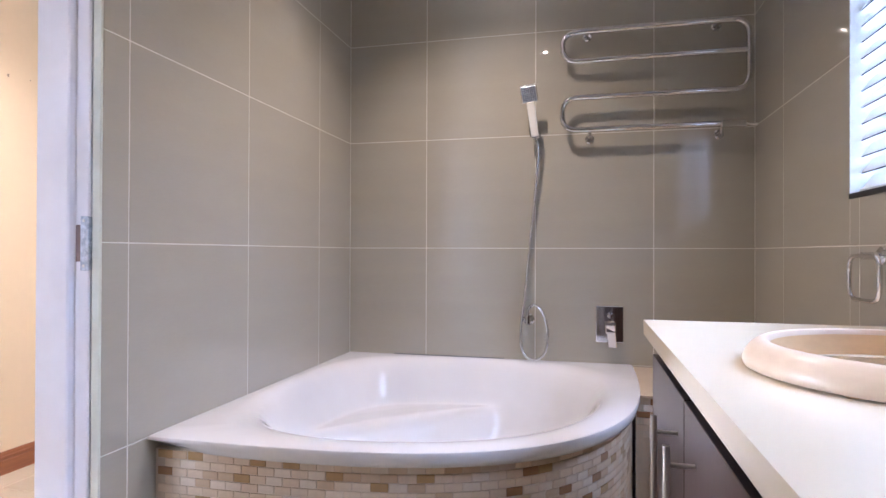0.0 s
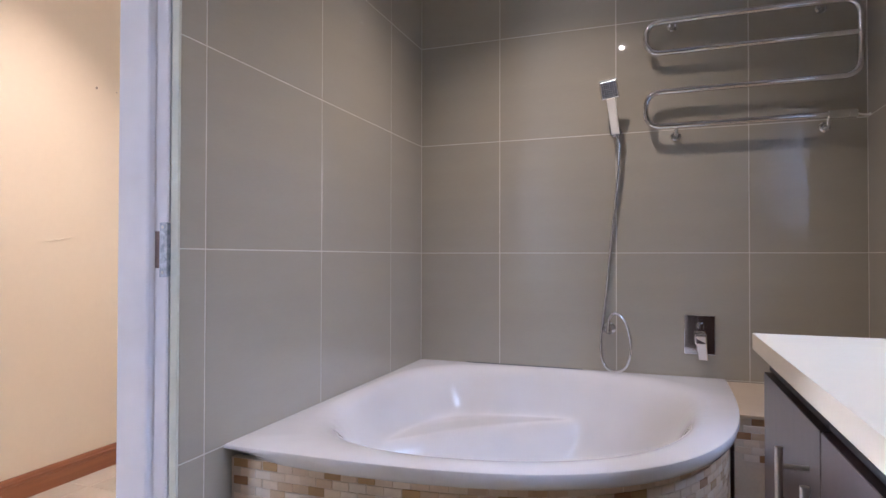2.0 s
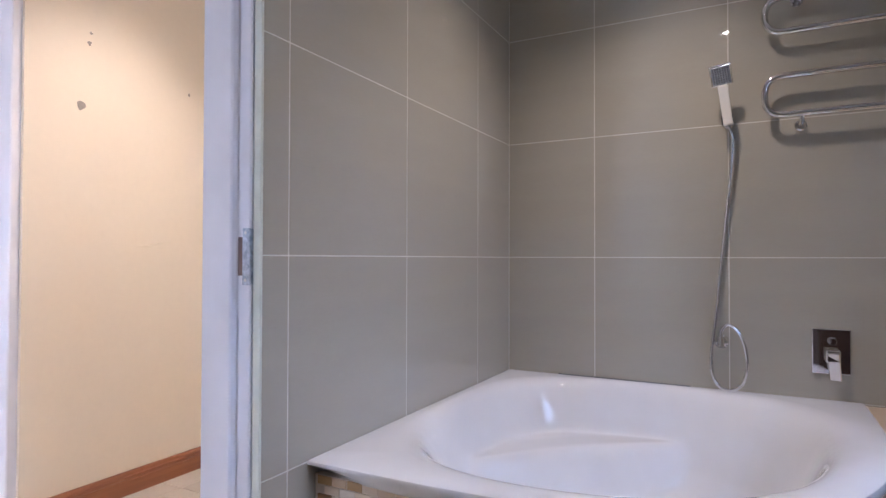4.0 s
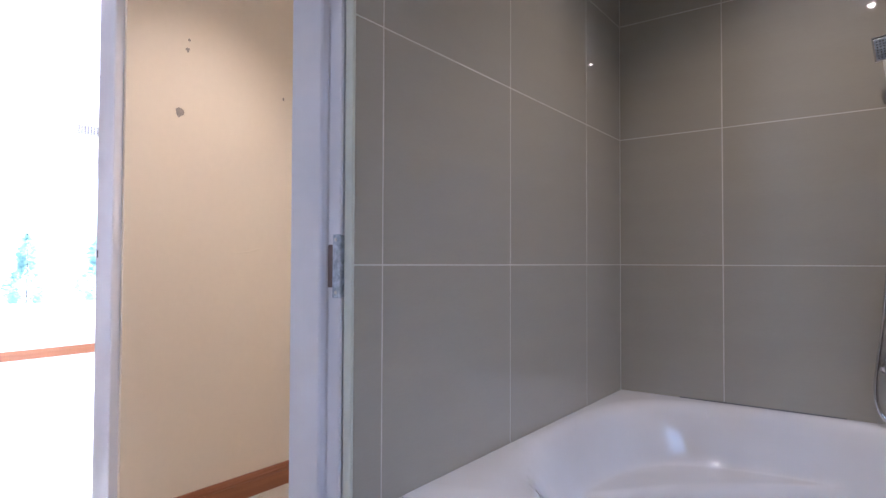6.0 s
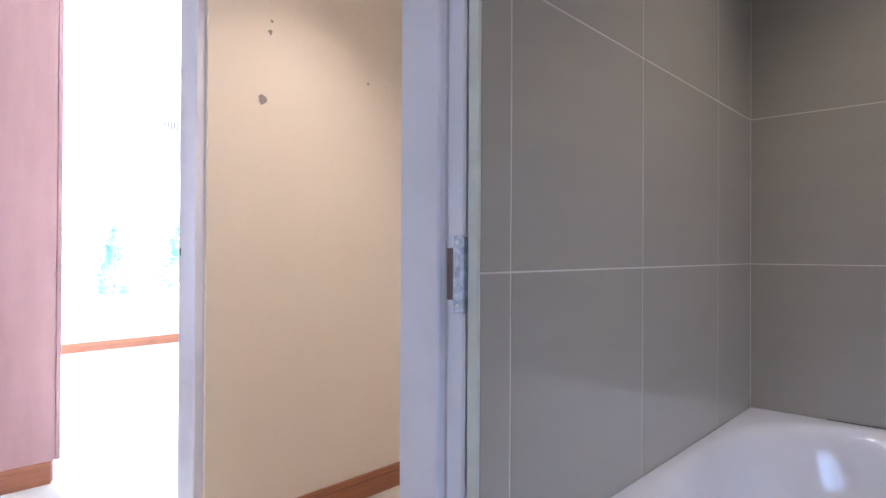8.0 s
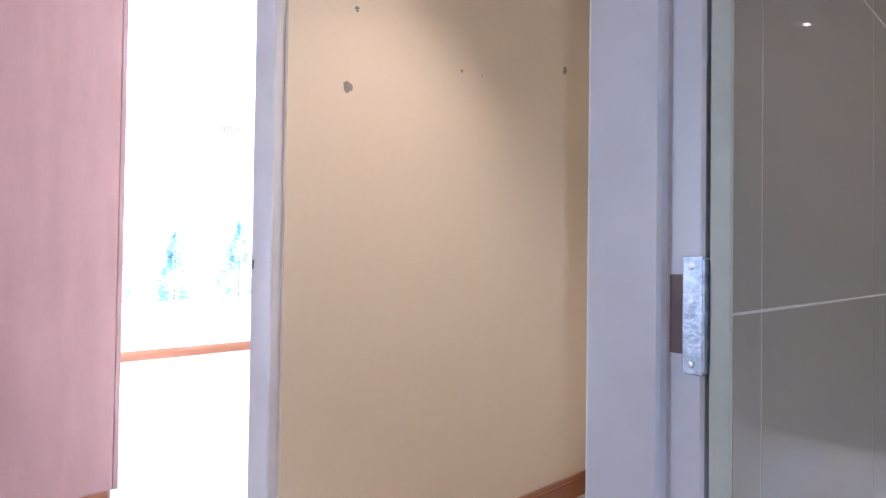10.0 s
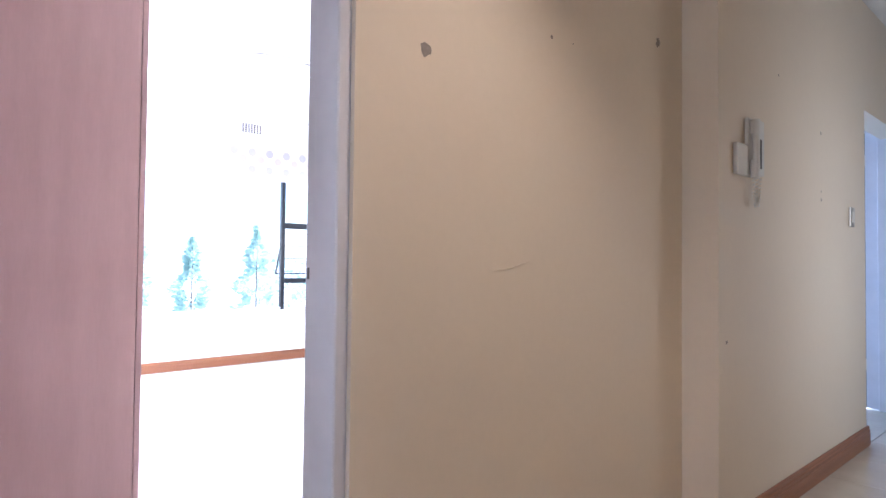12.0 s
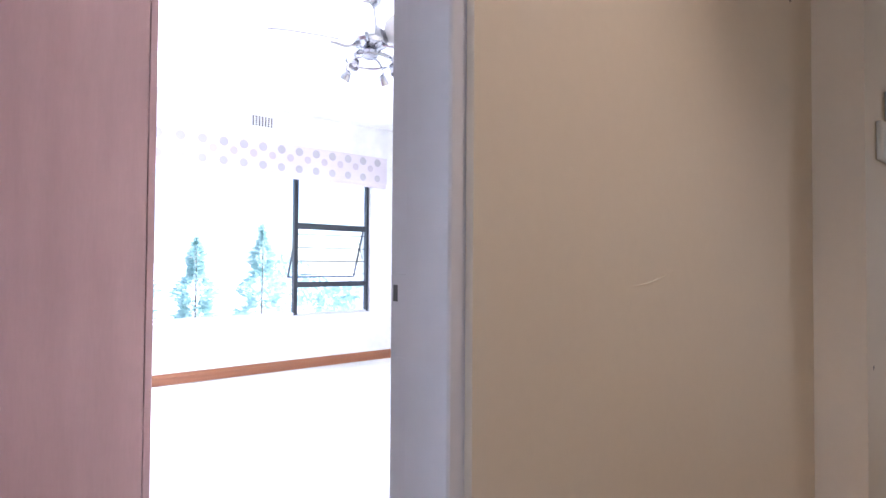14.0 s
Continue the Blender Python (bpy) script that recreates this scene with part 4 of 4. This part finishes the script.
ring_pts = [(0.13 * math.cos(a), 0.13 * math.sin(a), dz - 0.10) for a in (2 * math.pi * i / 28 for i in range(29))]
part("lamp_ring", tube(ring_pts, 0.007, 8), FAN_METAL, fan, smooth=True)
for k in range(4):
    a = radians(25 + 90 * k)
    cx, cy = 0.15 * math.cos(a), 0.15 * math.sin(a)
    part("lamp_arm", tube(smooth_line([(0.04 * math.cos(a), 0.04 * math.sin(a), dz - 0.07), (cx * 0.7, cy * 0.7, dz - 0.075), (cx, cy, dz - 0.11), (cx, cy, dz - 0.145)], 6), 0.006, 8), FAN_METAL, fan, smooth=True)
    spot_m = pose(cx, cy, dz - 0.16, 0, 0, math.degrees(a)) @ pose(0, 0, 0, 0, 145, 0)
    part("spotlight", shift(lathe([(0.008, -0.03), (0.018, -0.022), (0.028, 0.012), (0.031, 0.03), (0.026, 0.031), (0.015, 0.01), (0.002, 0.008)], 18), spot_m), FAN_METAL, fan, smooth=True)

# ---------------------------------------------------------------- passage wall: telephone, switch, holes, crack
phone = thing("intercom_handset", "white intercom telephone with a curled cord on the wall", "intercom")
IX = HALL_STEP
part("call_panel", solid(IX + 0.0005, IX + 0.020, 3.128, 3.232, 1.430, 1.556, bevel=0.005, segments=2), PLASTIC, phone, "flat call panel")
part("cradle", solid(IX + 0.0005, IX + 0.018, 3.238, 3.350, 1.430, 1.672, bevel=0.006, segments=2), PLASTIC, phone, "wall cradle")
grip_line = smooth_line([(IX + 0.034, 3.262, 1.660), (IX + 0.038, 3.262, 1.60), (IX + 0.039, 3.262, 1.53), (IX + 0.038, 3.262, 1.47), (IX + 0.032, 3.262, 1.425)], 6)
part("handset", tube(grip_line, lambda t: 0.013 + 0.006 * abs(2 * t - 1) ** 2, 12), PLASTIC, phone, "white receiver", smooth=True)
for z0, z1 in ((1.60, 1.655), (1.44, 1.50)):
    part("ear_piece", solid(IX + 0.018, IX + 0.036, 3.246, 3.280, z0, z1, bevel=0.008, segments=2), PLASTIC, phone)
# raised block added to carry the painted shadow between receiver and cradle
part("cradle_side", solid(IX + 0.0178, IX + 0.040, 3.290, 3.348, 1.436, 1.666, bevel=0.008, segments=2), PLASTIC, phone, "raised side of the cradle")
part("slot", solid(IX + 0.0395, IX + 0.0415, 3.296, 3.312, 1.465, 1.585, bevel=0.0005), RECESS_SHADE, phone, "shade of the handset gap, painted dark")
turns = []
for k in range(140):
    t = k / 139
    base = Vector((IX + 0.03, 3.262, 1.425)) * (1 - t) ** 2 + Vector((IX + 0.025, 3.300, 1.195)) * 2 * t * (1 - t) + Vector((IX + 0.025, 3.330, 1.43)) * t * t
    turns.append(base + Vector((0.007 * math.cos(k * 1.1), 0.007 * math.sin(k * 1.1), 0)))
part("cord", tube(turns, 0.0028, 6), PLASTIC, phone, "curled cord", smooth=True)

switch = thing("light_switch", "small grey-white light switch on the cream wall", "switch")
part("plate", solid(IX + 0.0005, IX + 0.010, 4.690, 4.780, 1.300, 1.412, bevel=0.003), STEEL, switch)
part("rocker", solid(IX + 0.0095, IX + 0.014, 4.715, 4.755, 1.325, 1.388, bevel=0.002), PLASTIC, switch)


def chip(x, y, z, r, seed):
    """A ragged chip in the paint that shows bare plaster."""
    rnd = random.Random(seed)
    bm = bmesh.new()
    rim, mid = [], bm.verts.new((x - 0.002, y, z))
    for k in range(14):
        w = 2 * math.pi * k / 14
        rr = r * rnd.uniform(0.55, 1.1)
        rim.append((bm.verts.new((x + 0.0006, y + rr * math.cos(w), z + rr * 1.15 * math.sin(w))), bm.verts.new((x + 0.0012, y + rr * 0.8 * math.cos(w), z + rr * 0.9 * math.sin(w)))))
    centre = bm.verts.new((x + 0.0009, y, z))
    for a, b in zip(rim, rim[1:] + rim[:1]):
        bm.faces.new((a[0], b[0], b[1], a[1]))
        bm.faces.new((a[1], b[1], centre))
    bm.verts.remove(mid)
    bmesh.ops.recalc_face_normals(bm, faces=bm.faces)
    ob = part("wall_chip", bm, PLASTER_HOLE)
    return tagged(ob, label="chipped drill hole in the cream wall", category="wall chip", group="drill holes")


for i, (y, z, r) in enumerate(((1.674, 1.597, 0.019), (1.705, 1.851, 0.010), (1.711, 1.893, 0.006), (2.172, 1.760, 0.007), (2.280, 1.766, 0.0035), (2.81, 1.906, 0.017))):
    chip(HALL_L + 0.0005, y, z, r, i)
for i, (y, z, r) in enumerate(((4.206, 1.758, 0.009), (4.207, 1.457, 0.007), (4.207, 1.414, 0.010), (3.069, 0.773, 0.009), (3.62, 1.93, 0.006))):
    chip(HALL_STEP + 0.0005, y, z, r, 20 + i)
crack = part("plaster_ripple", tube(smooth_line([(HALL_L + 0.0002, 1.90, 1.045), (HALL_L + 0.0008, 1.97, 1.050), (HALL_L + 0.001, 2.03, 1.062), (HALL_L + 0.0002, 2.08, 1.075)], 6), lambda t: 0.0026 * math.sin(math.pi * min(max(t, 0.05), 0.95)), 8), CREAM, smooth=True)
tagged(crack, label="shallow ripple in the cream plaster", category="plaster crack")

# ---------------------------------------------------------------- garden outside the bedroom
structure("ground", solid(-400, BED_FAR - 0.2, -300, 300, -0.4, -0.25), PAVING, "pale sunlit paved yard", "ground")


def conifer(x, y, high, wide, seed):
    rnd = random.Random(seed)
    tree = thing("conifer", "small cone-shaped conifer in the sunlit garden", "tree", "garden conifers", at=(x, y, -0.25))
    part("trunk", tube([(0, 0, 0), (0.01, 0, high * 0.5), (0, 0.01, high * 0.95)], lambda t: 0.018 * (1 - t) + 0.004, 8), BARK, tree)
    verts, faces = [], []
    for _ in range(2300):
        t = rnd.random() ** 0.75
        z = high * (0.06 + 0.94 * (1 - t))
        reach = wide * t * (0.75 + 0.25 * math.sin(z * 9 + rnd.random())) * rnd.uniform(0.55, 1.12)
        a = rnd.uniform(0, 2 * math.pi)
        c = Vector((reach * math.cos(a), reach * math.sin(a), z))
        s = rnd.uniform(0.03, 0.075)
        out = Vector((math.cos(a), math.sin(a), rnd.uniform(-0.2, 0.7))).normalized()
        side = out.orthogonal().normalized()
        side.rotate(Euler((rnd.uniform(0, 3), rnd.uniform(0, 3), rnd.uniform(0, 3))))
        i = len(verts)
        verts += [c - side * s * 0.4, c + out * s * 1.6, c + side * s * 0.4, c - out * s * 0.6 + Vector((0, 0, s * 0.3))]
        faces.append((i, i + 1, i + 2, i + 3))
    me = bpy.data.meshes.new("crown")
    me.from_pydata(verts, [], faces)
    me.materials.append(LEAF)
    ob = new("crown", me)
    ob.parent = tree
    return tree


conifer(-11.6, 4.53, 1.78, 0.60, 1)
conifer(-12.6, 6.24, 2.15, 0.72, 2)
conifer(-13.0, 3.86, 2.35, 0.55, 3)


def shrub(x, y, high, wide, seed, label):
    rnd = random.Random(seed)
    verts, faces = [], []
    lumps = [(rnd.uniform(-wide, wide), rnd.uniform(-0.3, 0.3), rnd.uniform(0.2, 0.75) * high, rnd.uniform(0.2, 0.4) * high) for _ in range(12)]
    for _ in range(1200):
        lx, ly, lz, r = rnd.choice(lumps)
        d = Vector((rnd.gauss(0, 1), rnd.gauss(0, 1), rnd.gauss(0, 1))).normalized() * r * rnd.uniform(0.6, 1.1)
        c = Vector((ly + d.x, lx + d.y, max(lz + d.z, 0.03)))
        s = rnd.uniform(0.03, 0.07)
        side = d.orthogonal().normalized()
        i = len(verts)
        verts += [c - side * s * 0.5, c + d.normalized() * s, c + side * s * 0.5, c - d.normalized() * s]
        faces.append((i, i + 1, i + 2, i + 3))
    me = bpy.data.meshes.new("leaves")
    me.from_pydata(verts, [], faces)
    me.materials.append(LEAF)
    ob = new("shrub", me)
    ob.location = (x, y, -0.25)
    return tagged(ob, label=label, category="shrub")


shrub(-12.2, 7.75, 0.95, 0.55, 5, "low clipped green shrub in the garden")
shrub(-15.5, 8.2, 1.5, 0.7, 6, "dark green bush behind the lawn")

# ---------------------------------------------------------------- pieces: passage floor tiles and mosaics
tile_me = None
TS = 0.44
for i in range(-1, 3):
    for j in range(-4, 15):
        x0, y0 = -0.255 - TS * (i + 1) - 0.0, 0.28 + TS * (j - 1)
        cx, cy = x0 + TS / 2, y0 + TS / 2
        xa, xb = max(x0 + 0.002, (BED_NEAR if y0 < HALL_END else -9) + 0.0), min(x0 + TS - 0.002, HALL_R)
        ya, yb = max(y0 + 0.002, -1.6), min(y0 + TS - 0.002, END_Y - 0.0)
        if xb - xa < 0.02 or yb - ya < 0.02:
            continue
        part("floor_tile", solid(xa, xb, ya, yb, -0.010, 0.0, bevel=0.0012), FLOOR_TILE, hall_floor)


def mosaic_shape(mat):
    bm = solid(-0.0240, 0.0240, -0.002, 0.002, -0.0116, 0.0116, bevel=0.0010)
    me = bpy.data.meshes.new("mosaic_piece")
    bm.to_mesh(me)
    bm.free()
    me.materials.append(mat)
    return me


SHAPES = [mosaic_shape(m) for m in MOSAIC]
rnd = random.Random(11)
PICK = [0] * 10 + [1] * 7 + [2] * 9 + [3] * 2 + [4] * 2 + [5] * 4
# points at even steps along the curved front
fine = [bath_edge(k / 2000, 0.0325) for k in range(2001)]
fine = [(max(x, 0.002), y) for x, y in fine]
dist = [0.0]
for p, q in zip(fine, fine[1:]):
    dist.append(dist[-1] + math.hypot(q[0] - p[0], q[1] - p[1]))


def on_front(s):
    k = min(int(np.searchsorted(dist, s)), len(fine) - 1)
    a, b = fine[max(k - 6, 0)], fine[min(k + 6, len(fine) - 1)]
    return fine[k], math.degrees(math.atan2(b[1] - a[1], b[0] - a[0]))


rest = {}
count = 0
STEP_S, STEP_Z = 0.0495, 0.0246
for row in range(16):
    z = RIM - 0.0575 - row * STEP_Z
    s = 0.030 + (row % 2) * STEP_S / 2
    while s < dist[-1] - 0.53:
        (x, y), w = on_front(s)
        m = pose(x, y, z, rnd.uniform(-0.8, 0.8), rnd.uniform(-0.6, 0.6), w + rnd.uniform(-0.8, 0.8))
        which = rnd.choice(PICK)
        if row < 7 and count < 300:
            ob = new("mosaic_piece", SHAPES[which])
            ob.matrix_world = m
            ob.parent = front_panel
            count += 1
        else:
            rest.setdefault(which, []).append(m)
        s += STEP_S
for which, places in rest.items():
    verts, faces = [], []
    src = SHAPES[which]
    for m in places:
        k = len(verts)
        verts += [m @ v.co for v in src.vertices]
        faces += [[k + i for i in p.vertices] for p in src.polygons]
    me = bpy.data.meshes.new("mosaic_field")
    me.from_pydata(verts, [], faces)
    me.materials.append(MOSAIC[which])
    ob = new("mosaic_field", me)
    ob.parent = front_panel
    tagged(ob, kind="stuff")
for row in range(6):
    z = RIM - 0.036 - row * STEP_Z
    x = AX - 0.005 + (row % 2) * STEP_S / 2
    while x < RIGHT - 0.03:
        ob = new("mosaic_piece", SHAPES[rnd.choice(PICK)])
        ob.matrix_world = pose(x, LEDGE_Y + 0.0105, z, rnd.uniform(-0.8, 0.8), 0, rnd.uniform(-0.8, 0.8))
        ob.parent = ledge
        x += STEP_S
